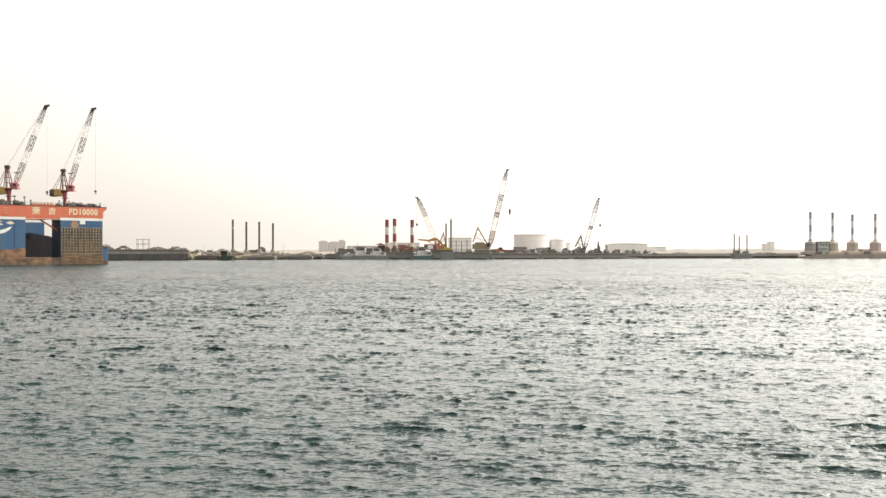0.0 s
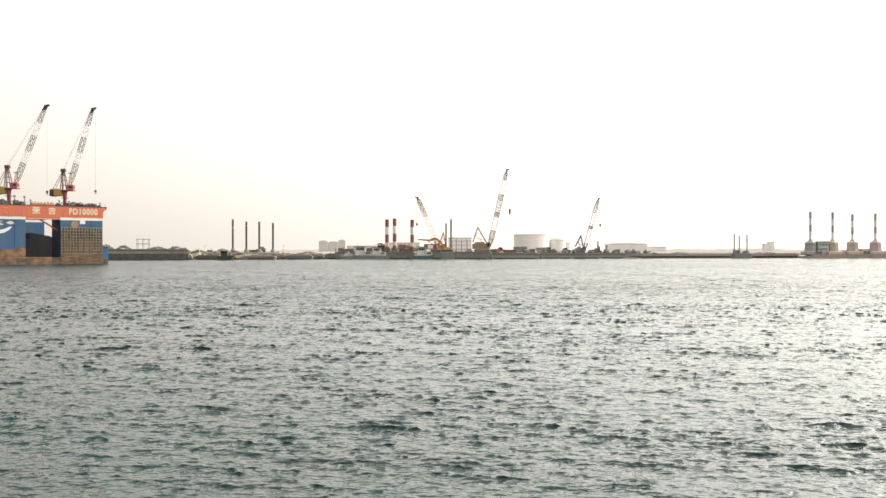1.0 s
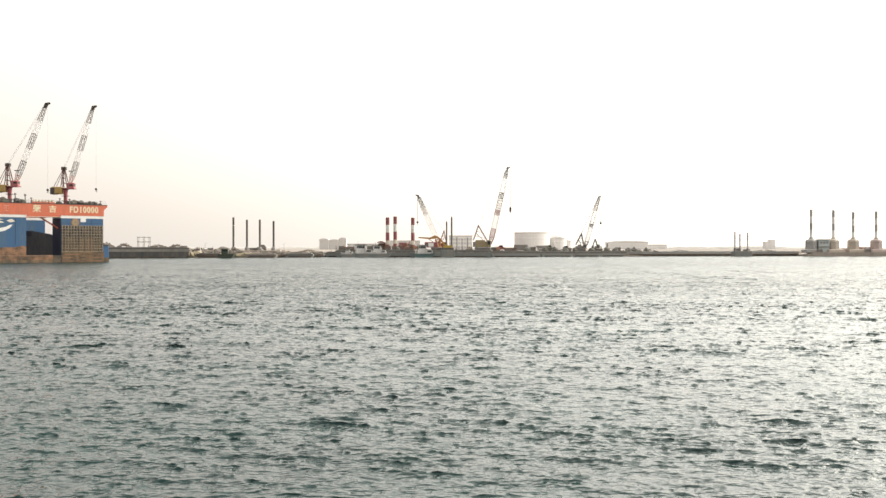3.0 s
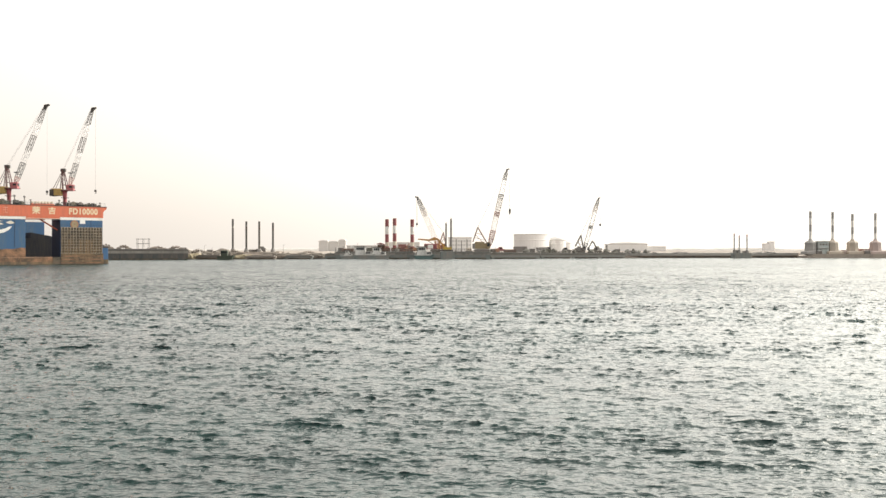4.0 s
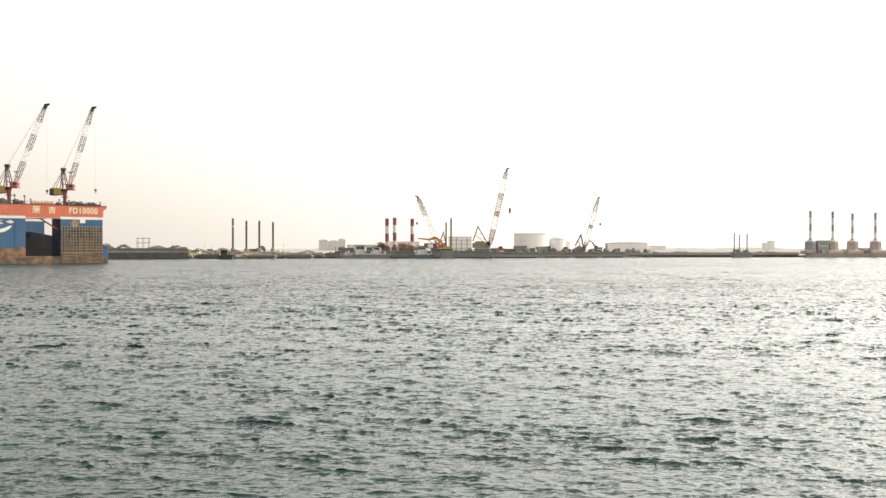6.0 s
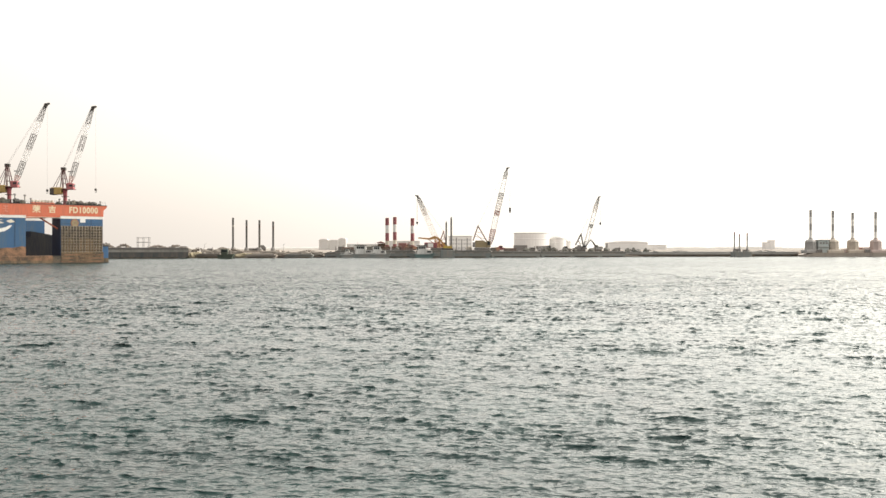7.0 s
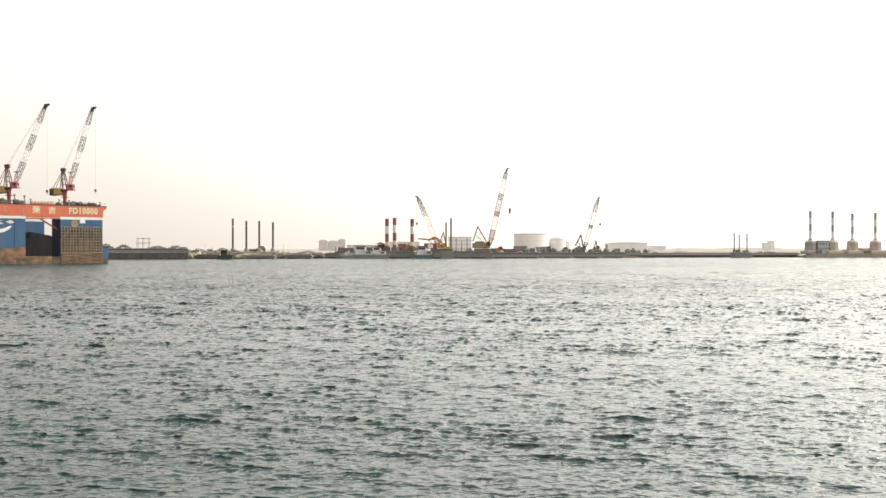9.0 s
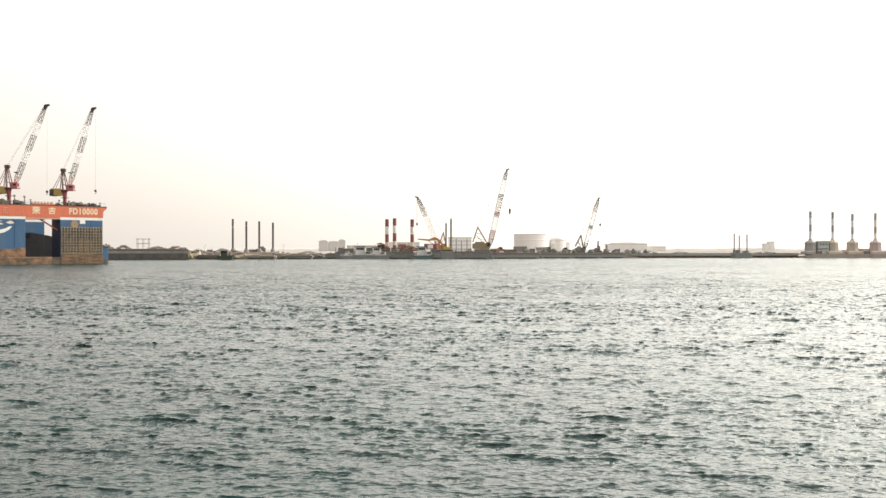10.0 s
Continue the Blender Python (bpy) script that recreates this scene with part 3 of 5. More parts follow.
part("deckhouse", cut(-12, -4, -3, 3, 5.4, 6.8, 0.1), SLATEBLUE, docked)


def dock_crane(x, y, foot, tip, apex_z, hook_x, hook_z):
    """A pedestal jib crane on the dock's wing; its jib lies across the view."""
    c = thing("dock_crane", pose(x, y, 16.42), "red and yellow pedestal crane with banded lattice jib on the dock", "crane", "cranes on the dock")
    ped = bmesh.new()
    turned(ped, [(0.75, 0), (0.75, 0.25), (0.55, 0.3), (0.5, 2.2), (0.72, 2.25), (0.72, 2.4), (0.52, 2.45), (0.62, 4.0), (0.9, 4.3)], 14)
    part("pedestal", ped, CRIMSON, c, "crimson pedestal")
    for z in (0.9, 2.3):
        part("service_ring", turned(bmesh.new(), [(0.6, z), (1.05, z), (1.05, z + 0.1), (0.6, z + 0.1)], 14), DARK, c)
    deck = part("slewing_deck", cut(-3.3, 2.6, -1.2, 1.2, 4.3, 4.6, 0.05), MAROON, c)
    house = part("machinery_house", cut(-3.6, -0.7, -1.3, 1.3, 2.9, 4.9, 0.15), YELLOW, c, "yellow machinery house")
    part("counterweight", cut(-3.9, -2.6, -1.35, 1.35, 2.8, 4.7, 0.1), DARK, house)
    cab = part("cab", cut(0.9, 2.9, -1.5, -0.1, 4.2, 6.0, 0.12), ROSE, c, "faded rose-red operator cab")
    part("window", cut(1.7, 2.6, -1.56, -1.46, 5.1, 5.6), GLASS, cab)
    part("window", cut(2.86, 2.96, -1.3, -0.3, 5.0, 5.7), GLASS, cab)
    mast = bmesh.new()
    for yy in (-0.9, 0.9):
        rod(mast, (0.8, yy, 4.6), (-0.35, yy * 0.3, apex_z), 0.13, sides=6)
        rod(mast, (-1.0, yy, 4.6), (-0.65, yy * 0.3, apex_z), 0.13, sides=6)
        rod(mast, (-3.1, yy, 4.7), (-0.6, yy * 0.3, apex_z - 0.3), 0.08, sides=6)
        for f in (0.25, 0.5, 0.75):
            z = 4.6 + (apex_z - 4.6) * f
            rod(mast, (0.8 - 1.15 * f, yy * (1 - 0.7 * f), z), (-1.0 + 0.35 * f, yy * (1 - 0.7 * f), z), 0.06, sides=4)
    m = part("mast", mast, MAROON, c, "dark red A-frame mast")
    part("mast_head", cut(-1.1, 0.2, -0.5, 0.5, apex_z - 0.5, apex_z + 0.4, 0.08), DARK, m)
    part("ladder", lattice(bmesh.new(), (-0.2, -1.0, 4.6), (-0.6, -0.7, apex_z), 0.35, 0.3, 8, 0.035), MAROON, m)
    boom(c, foot, tip, 1.08, [(0, 0.10, HAZYRED, 2), (0.10, 0.28, PANEL, 5), (0.28, 0.43, JIBWHITE, 4), (0.43, 0.62, PANEL, 5), (0.62, 0.78, JIBWHITE, 4), (0.78, 0.95, PANEL, 5)], 0.085, DARK)
    cabplat = bmesh.new()
    f = Vector(foot).lerp(Vector(tip), 0.14)
    box(cabplat, f.x - 1.2, f.x - 0.2, -0.5, 0.5, f.z + 0.4, f.z + 0.6)
    part("jib_platform", cabplat, DARK, c)
    for yy in (-0.35, 0.35):
        rope(c, (-0.4, yy, apex_z + 0.2), (tip[0] - 0.4, yy, tip[2] - 0.2), 0.024, "pendant")
    rope(c, (hook_x, 0, tip[2] - 0.2), (hook_x, 0, hook_z + 0.9), 0.016)
    hook_block(c, hook_x, 0, hook_z + 0.1, hook_z + 1.2, 0.55)
    return c


dock_crane(-107.05, 269.0, (1.3, 0, 5.8), (7.9, 0, 27.7), 10.2, 8.65, 3.4)
dock_crane(-118.55, 259.5, (1.5, 0, 5.2), (10.1, 0, 27.1), 10.4, 10.4, 2.6)


# ---------------------------------------------------------------- hulls and quay
# lighter upper plating, its colour raised further for haze
PALEBAND = material("haze_lifted_grey_brown_plating", (0.324, 0.3, 0.268), 0.75, second=(0.194, 0.186, 0.17), scale=0.5, streak=True, sharp=0.1)
def barge(x, y, length, depth, top, mat, label, rake=2.0, turn=0):
    b = thing("barge", pose(x, y, 0, 0, 0, turn), label, "barge", "moored barges")
    bm = bmesh.new()
    prism(bm, [(-length / 2 + rake, -1.2), (length / 2 - rake, -1.2), (length / 2, 0.9), (length / 2, top), (-length / 2, top), (-length / 2, 0.9)], -depth / 2, depth / 2)
    hull = part("hull", bm, mat, b)
    part("rubbing_strake", cut(-length / 2 - 0.05, length / 2 + 0.05, -depth / 2 - 0.18, -depth / 2, top - 0.45, top - 0.2), HAZYDARK, hull)
    part("bulwark", cut(-length / 2 + 0.02, length / 2 - 0.02, -depth / 2 - 0.03, -depth / 2, top * 0.62, top - 0.47), PALEBAND, hull, "lighter haze-paled bulwark plating")
    part("boot_topping", cut(-length / 2 + rake, length / 2 - rake, -depth / 2 - 0.03, -depth / 2, -0.8, 0.55), WEEDY, hull)
    part("coaming", cut(-length / 2 + 0.8, length / 2 - 0.8, -depth / 2 + 0.4, depth / 2 - 0.4, top, top + 0.3), GREY, b)
    if length > 20 and top < 4:
        part("guard_rail", fence_rail(bmesh.new(), -length / 2 + 0.6, length / 2 - 0.6, -depth / 2 + 0.15, top, int(length / 1.5), 1.1, 0.05), GREY, b)
    n = max(3, int(length / 6))
    for i in range(n):
        xx = -length / 2 + (i + 0.5) * length / n
        part("bollard", turned(bmesh.new(), [(0.22, top), (0.18, top + 0.5), (0.3, top + 0.55), (0.28, top + 0.7)], 8, xx + 1.0, -depth / 2 + 0.6), HAZYDARK, b)
    return b


barge(-120.2, 384, 33.0, 12, 4.15, material("dark_blue_grey_hull_paint", (0.055, 0.061, 0.064), 0.65, second=(0.12, 0.105, 0.09), scale=0.45, streak=True, sharp=0.1), "large dark rusty hopper barge moored at the shore", 4.0, 16)
barge(-30.0, 424, 35.0, 14, 3.0, HULL, "dark grey-green flat work barge carrying red legs", 2.0)
barge(4.5, 425, 33.0, 14, 3.0, HULL, "dark grey flat work barge carrying cranes", 2.0)
barge(32.5, 432, 22.0, 11, 2.6, HAZYHULL, "haze-paled grey-green rust-streaked flat pontoon beside the crane", 1.5)
barge(53.0, 447, 15.0, 10, 2.4, HAZYHULL, "haze-paled grey-green low pontoon moored at the quay", 1.5)
barge(67.5, 452, 13.0, 10, 2.4, HAZYHULL, "haze-paled grey-green low pontoon carrying a lattice crane", 1.0)
barge(80.5, 456, 12.0, 10, 2.5, HAZYHULL, "haze-paled grey-green low pontoon carrying an excavator", 1.0)
barge(-47.5, 421, 9.0, 6, 2.2, HULL, "small dark pontoon beside the shore rocks", 1.0)

barge(-97.0, 395, 10.0, 5, 1.7, material("olive_brown_hull_paint", (0.11, 0.10, 0.082), 0.7, second=(0.19, 0.15, 0.115), scale=0.5, streak=True, sharp=0.08), "low olive-brown rusty pontoon moored along the rocks", 1.0)
barge(-76.5, 399.5, 13.0, 4, 1.3, TANHULL, "low tan pontoon lying along the shore rocks", 1.0)
barge(-61.5, 405.5, 12.0, 4, 1.5, HULL, "low dark pontoon lying along the shore rocks", 1.0)

qm = bmesh.new()
box(qm, 0, 92, -2.5, 2.5, -3, 2.45, 0.12)
quay = solid("quay", qm, material("stained_quay_wall", (0.40, 0.38, 0.355), 0.85, second=(0.30, 0.285, 0.265), scale=0.3, bump=0.05, streak=True), pose(86.5, 462, 0, 0, 0, 9.5), "grey stained concrete quay wall", "quay", kind="structure")
part("tide_band", cut(0.1, 91.9, -2.54, -2.5, -2, 1.15), WEEDY, quay, "dark weedy tide band")
part("coping", cut(0.0, 92.0, -2.62, -1.9, 2.2, 2.5, 0.04), CONCRETE, quay, "pale concrete coping")


OFFWHITE = material("weathered_off_white_jib_paint", (0.787, 0.743, 0.699), 0.55, second=(0.635, 0.584, 0.546), scale=0.8)
# crane greys and red-browns set pale, haze included in the paint
HAZYGREY = material("haze_paled_grey_paint", (0.52, 0.51, 0.49), 0.6, second=(0.40, 0.38, 0.36), scale=1.0)
HAZYROSE = material("haze_paled_red_brown_paint", (0.36, 0.25, 0.225), 0.65, second=(0.30, 0.235, 0.21), scale=1.0)
DIGGERYELLOW = material("dusty_orange_yellow_paint", (0.50, 0.27, 0.085), 0.6, second=(0.38, 0.21, 0.09), scale=1.0)
# ---------------------------------------------------------------- lattice cranes on the barges
def crawler_crane(x, y, z, foot, tip, gantry, back, body, width, body_mat, hook=None, group="lattice cranes", label="", stretches=(), steel=None):
    c = thing("crawler_crane", pose(x, y, z), label, "crane", group)
    bx0, bx1, bz0, bz1 = body
    for yy in (-2.0, 1.1):
        tr = bmesh.new()
        L, h = (bx1 - bx0) * 0.45, bz0
        prism(tr, [(-L + h * 0.4, 0), (L - h * 0.4, 0), (L, h * 0.45), (L - h * 0.4, h * 0.95), (-L + h * 0.4, h * 0.95), (-L, h * 0.45)], yy, yy + 0.9)
        t = part("track", tr, HAZYDARK, c, "dark crawler track")
        for k in range(5):
            xx = -L + h * 0.6 + k * (2 * L - 1.2 * h) / 4
            part("roller", rod(bmesh.new(), (xx, yy - 0.04, h * 0.35), (xx, yy + 0.94, h * 0.35), h * 0.22, sides=10), GREY, t)
    up = part("upperworks", cut(bx0 + 0.8, bx1, -1.6, 1.6, bz0, bz1 - 0.6, 0.15), body_mat, c)
    part("engine_cover", cut(bx0 + 1.2, bx1 - 2.4, -1.4, 1.4, bz1 - 0.6, bz1, 0.15), body_mat, up)
    part("counterweight", cut(bx0, bx0 + 1.2, -1.7, 1.7, bz0 + 0.1, bz1 - 0.8, 0.12), GREY, up)
    cab = part("cab", cut(bx1 - 1.6, bx1 + 0.1, -2.5, -1.62, bz0 + 0.1, bz1 - 0.1, 0.12), body_mat, up)
    part("window", cut(bx1 - 1.3, bx1 - 0.1, -2.54, -2.46, bz0 + 1.1, bz1 - 0.4), GLASS, cab)
    part("window", cut(bx1 + 0.07, bx1 + 0.14, -2.3, -1.8, bz0 + 1.0, bz1 - 0.4), GLASS, cab)
    ga = bmesh.new()
    for yy in (-0.9, 0.9):
        rod(ga, (back[0], yy, back[1]), (gantry[0], yy * 0.6, gantry[1]), 0.26, sides=6)
        rod(ga, (gantry[0], yy * 0.6, gantry[1]), (foot[0] - 0.4, yy, foot[2]), 0.26, sides=6)
        rod(ga, (gantry[0] * 0.5 + back[0] * 0.5, yy * 0.8, (gantry[1] + back[1]) / 2), (foot[0] - 1.4, yy, foot[2]), 0.09, sides=6)
    rod(ga, (gantry[0], -0.6, gantry[1]), (gantry[0], 0.6, gantry[1]), 0.3, sides=8)
    for f in (0.3, 0.6):
        rod(ga, (back[0] + (gantry[0] - back[0]) * f, -0.9, back[1] + (gantry[1] - back[1]) * f), (gantry[0] + (foot[0] - 0.4 - gantry[0]) * (1 - f), -0.9, gantry[1] + (foot[2] - gantry[1]) * (1 - f)), 0.1, sides=5)
    part("gantry", ga, steel or GREY, c, "steel gantry")
    boom(c, foot, tip, width, stretches, 0.15, PANEL, 0.6)
    b = Vector(tip)
    for yy in (-0.4, 0.4):
        rope(c, (gantry[0], yy, gantry[1]), (b.x - 0.3, yy, b.z), 0.04, "pendant")
    if hook:
        hx, h0, h1 = hook
        rope(c, (hx, 0, b.z - 0.1), (hx, 0, h1 - 0.1), 0.085)
        hook_block(c, hx, 0, h0, h1, 0.9)
    return c


crawler_crane(17.3, 424, 3.3, (3.5, 0, 2.4), (11.3, 0, 36.7), (-1.75, 10.8), (-4.0, 4.2), (-4.2, 3.6, 1.1, 4.3), 2.1, OCHRE, (12.5, 15.2, 19.0), steel=HAZYROSE,
              stretches=[(0, 0.09, RED, 3), (0.09, 0.20, HAZYRED, 4), (0.20, 0.38, JIBWHITE, 6), (0.38, 0.44, HAZYRED, 3), (0.44, 0.60, OFFWHITE, 5), (0.60, 0.67, HAZYGREY, 3), (0.67, 0.86, JIBWHITE, 6), (0.86, 0.95, HAZYGREY, 4)],
              label="large yellow crawler crane with red and white jib on a barge")
crawler_crane(-2.0, 430, 3.3, (0.2, 0, 1.8), (-9.6, 0, 24.6), (2.2, 8.5), (3.2, 3.5), (-2.2, 3.2, 1.1, 3.6), 2.15, AMBER, (-9.8, 11.3, 12.8), steel=HAZYROSE,
              stretches=[(0, 0.12, HAZYRED, 3), (0.12, 0.42, JIBWHITE, 7), (0.42, 0.62, JIBWHITE, 5), (0.62, 0.74, OFFWHITE, 4), (0.74, 0.84, HAZYGREY, 3), (0.84, 0.95, GREY, 3)],
              label="crawler crane with pale lattice jib leaning over the barge")
crawler_crane(65.4, 452, 2.7, (1.9, 0, 1.5), (8.7, 0, 26.0), (0.2, 8.2), (-2.5, 2.9), (-2.6, 2.2, 0.9, 3.0), 1.65, GREY, (9.35, 12.0, 13.7),
              stretches=[(0, 0.12, GREY, 2), (0.12, 0.40, JIBWHITE, 7), (0.40, 0.46, HAZYGREY, 3), (0.46, 0.72, JIBWHITE, 6), (0.72, 0.86, OFFWHITE, 4), (0.86, 0.95, HAZYGREY, 3)],
              label="grey crawler crane with slim pale jib on a pontoon")


# ---------------------------------------------------------------- legs: jack-up barges and spuds
def leg(parent, x, y, z0, z1, r, bands, sides=14, name="leg"):
    """A tubular leg in painted lengths from the top down."""
    top = z1
    root = None
    for mat, share in bands:
        lo = max(z0, top - share)
        bm = bmesh.new()
        turned(bm, [(r, lo), (r * 1.02, lo + 0.02), (r * 1.02, top - 0.02), (r, top)], sides, x, y)
        root = part(name, bm, mat, parent) if root is None else part("band", bm, mat, root) and root
        top = lo
    return root


jack = thing("jack_up_barge", pose(-21.0, 424, 3.3), "jack-up rig with three red and white banded legs", "jack-up barge", "jack-up barges")
for lx, ly, lz in ((-3.85, -2.5, 14.3), (-0.45, -2.8, 14.7), (7.35, -2.4, 14.2)):
    leg(jack, lx, ly, 0.0, lz, 0.82, [(RED, 3.3), (WHITE, 3.4), (RED, 3.5), (CREAM, 1.8), (RED, 9)])
    part("jack_house", cut(lx - 1.4, lx + 1.4, ly - 1.4, ly + 1.4, 0.0, 1.7, 0.2), RUST, jack, "rusty jack housing")
part("deckhouse", cut(-8.2, -4.9, 0.2, 4.0, 0.0, 2.9, 0.1), RUST, jack, "rust-red deckhouse")
part("canopy", prism(bmesh.new(), [(-8.6, 3.1), (-4.9, 2.9), (-4.9, 3.2), (-6.8, 3.9), (-8.6, 3.4)], -1.5, 3.5), HAZYMAROON, jack)
part("deckhouse", cut(1.0, 4.6, 0.4, 4.0, 0.0, 3.2, 0.1), HAZYMAROON, jack)
part("derrick", lattice(bmesh.new(), (3.2, 0, 0), (6.0, 0, 3.5), 0.6, 0.4, 5, 0.07), AMBER, jack)
part("hose_reel", rod(bmesh.new(), (0.9, -2.0, 1.1), (2.4, -2.0, 1.1), 0.9, sides=14), RUST, jack)
part("winch", cut(4.2, 6.2, -3.5, -1.8, 0.0, 1.5, 0.2), AMBER, jack)

SLATE = material("dark_grey_green_leg_paint", (0.085, 0.083, 0.076), 0.65, second=(0.13, 0.115, 0.10), scale=0.8, streak=True)
SAFETY = material("bright_yellow_paint", (0.52, 0.37, 0.07), 0.5, second=(0.40, 0.27, 0.08), scale=1.0)
spud = thing("spud_pontoon", pose(1.8, 419.6, 0), "small yellow pontoon rig with two dark spud legs", "pontoon rig")
part("hull", cut(-3, 3.2, -1.8, 1.6, -1, 3.3, 0.15), HULL, spud)
part("winch_base", cut(-2.5, 2.7, -1.2, 1.2, 3.3, 4.1, 0.1), HAZYDARK, spud)
part("frame", prism(bmesh.new(), [(-1.8, 4.1), (2.2, 4.1), (2.2, 4.6), (1.5, 5.1), (-1.2, 5.3), (-1.8, 4.7)], -1.4, 1.2), SAFETY, spud, "bright yellow spud frame")
part("collar", cut(-0.95, 0.1, -0.9, 0.4, 5.1, 5.7, 0.1), OCHRE, spud)
part("collar", cut(1.2, 2.3, -0.9, 0.4, 4.9, 5.5, 0.1), OCHRE, spud)
leg(spud, -0.45, -0.3, 2.2, 15.3, 0.34, [(HAZYDARK, 20)], 10, "spud")
leg(spud, 1.75, -0.3, 2.2, 17.4, 0.38, [(HAZYDARK, 20)], 10, "spud")
for sx, st in ((-0.45, 15.3), (1.75, 17.4)):
    part("spud_point", turned(bmesh.new(), [(0.36, st), (0.05, st + 0.9)], 10, sx, -0.3), HAZYDARK, spud)

rig_w = thing("jack_up_barge", pose(-83.0, 415, 0), "low jack-up rig with four slim dark legs", "jack-up barge", "jack-up barges")
part("hull", cut(-12.0, 12.2, -3, 4, -0.8, 3.1, 0.2), TANHULL, rig_w, "tan rusty hull")
part("deck_cabin", cut(-2.0, 1.4, 0.5, 3.0, 3.1, 4.2, 0.1), GREY, rig_w)
for lx, lz, ly in ((-8.45, 17.4, -1.6), (-2.6, 16.4, -1.4), (3.05, 16.4, -1.6), (9.0, 15.8, -1.5)):
    leg(rig_w, lx, ly, 1.0, lz, 0.44, [(SLATE, 3.4), (CREAM, 0.35), (SLATE, 20)] if lx < -8 else [(SLATE, 2.6), (RUST, 0.6), (SLATE, 20)], 12)
    part("leg_guide", turned(bmesh.new(), [(1.1, 3.1), (0.95, 3.9), (0.65, 4.5)], 10, lx, ly), GREY, rig_w)

rig_s = thing("jack_up_barge", pose(140.1, 455, 0), "small barge with three slim grey legs", "jack-up barge", "jack-up barges")
part("hull", cut(-1.5, 7.0, -2.5, 3.0, -0.8, 2.6, 0.15), HULL, rig_s)
part("deck_gear", cut(-0.6, 1.2, -1.0, 1.0, 2.6, 3.9, 0.1), GREY, rig_s)
part("deck_gear", cut(3.6, 6.3, -1.0, 1.4, 2.6, 3.5, 0.1), GREY, rig_s)
for lx, lz in ((-1.1, 11.9), (1.3, 10.9), (5.0, 11.4)):
    leg(rig_s, lx, -1.6, 1.0, lz, 0.34, [(HAZYRED, 1.2), (PALE, 0.9), (GREY, 1.5), (PALE, 20)], 10)
    part("leg_guide", turned(bmesh.new(), [(0.7, 2.6), (0.55, 4.0)], 8, lx, -1.6), GREY, rig_s)

rig_e = thing("jack_up_barge", pose(195.0, 468, 0), "large jack-up platform with four banded legs and tapered housings", "jack-up barge", "jack-up barges")
hb = bmesh.new()
prism(hb, [(-15.5, -1.0), (34, -1.0), (36, 2.0), (-13.5, 2.0), (-14.6, 1.6), (-18.0, 0.9), (-18.0, -1.0)], -6, 8)
part("hull", hb, TANHULL, rig_e, "brownish platform hull")
# jack house paints kept pale so their colour carries the distance haze
BEIGE = material("weathered_hazy_beige_paint", (0.516, 0.456, 0.384), 0.65, second=(0.408, 0.348, 0.288), scale=0.7, streak=True)
PINKISH = material("hazy_pale_pink_primer", (0.504, 0.414, 0.384), 0.65, second=(0.408, 0.33, 0.3), scale=0.7, streak=True)
for lx, lt, jm in ((-14.0, 23.0, PALE), (-3.05, 22.7, BEIGE), (6.7, 21.7, BEIGE), (18.0, 22.1, PINKISH), (29.0, 22.4, BEIGE)):
    leg(rig_e, lx, 0, 3.0, lt, 0.67, [(PALE, 3.4), (WHITE, 3.3), (PALE, 3.2), (WHITE, 3.8), (PALE, 20)], 14)
    jh = bmesh.new()
    turned(jh, [(3.3, 1.6), (3.0, 2.6), (2.85, 7.4), (2.4, 8.1), (1.2, 8.5), (1.0, 9.2)], 8, lx, 0)
    h = part("jack_house", jh, jm, rig_e, "tapered weathered jack house")
    part("rim", turned(bmesh.new(), [(2.9, 7.0), (3.0, 7.1), (3.0, 7.35), (2.8, 7.45)], 8, lx, 0), jm, h)
    part("skirt", cut(lx - 3.8, lx + 3.8, -4.2, 3, 1.7, 3.4, 0.3), jm, h)
SEAFOAM = material("pale_teal_grey_paint", (0.47, 0.53, 0.52), 0.6, second=(0.52, 0.53, 0.51), scale=0.7, streak=True)
hs = part("deckhouse", cut(-11.2, -5.9, -2.5, 3.0, 1.9, 8.0, 0.12), SEAFOAM, rig_e, "pale teal-grey deckhouse")
for k in range(3):
    part("window", cut(-10.5 + k * 1.45, -9.5 + k * 1.45, -2.55, -2.48, 6.2, 7.1), GREY, hs)
part("roof", cut(-11.5, -5.7, -2.9, 3.3, 8.0, 8.3, 0.05), PALE, hs)
part("guard_rail", fence_rail(bmesh.new(), -11.3, -5.9, -2.7, 8.3, 7, 1.0, 0.06), GREY, hs)
part("bridge_deck", cut(-11.9, -5.5, -3.3, 3.3, 4.7, 4.95, 0.05), PALE, hs)
part("deck_gear", cut(1.2, 3.4, -2, 1, 1.9, 3.9, 0.2), PINKISH, rig_e)
part("deck_gear", cut(11.4, 14.0, -2, 1, 1.9, 4.4, 0.2), PINKISH, rig_e)


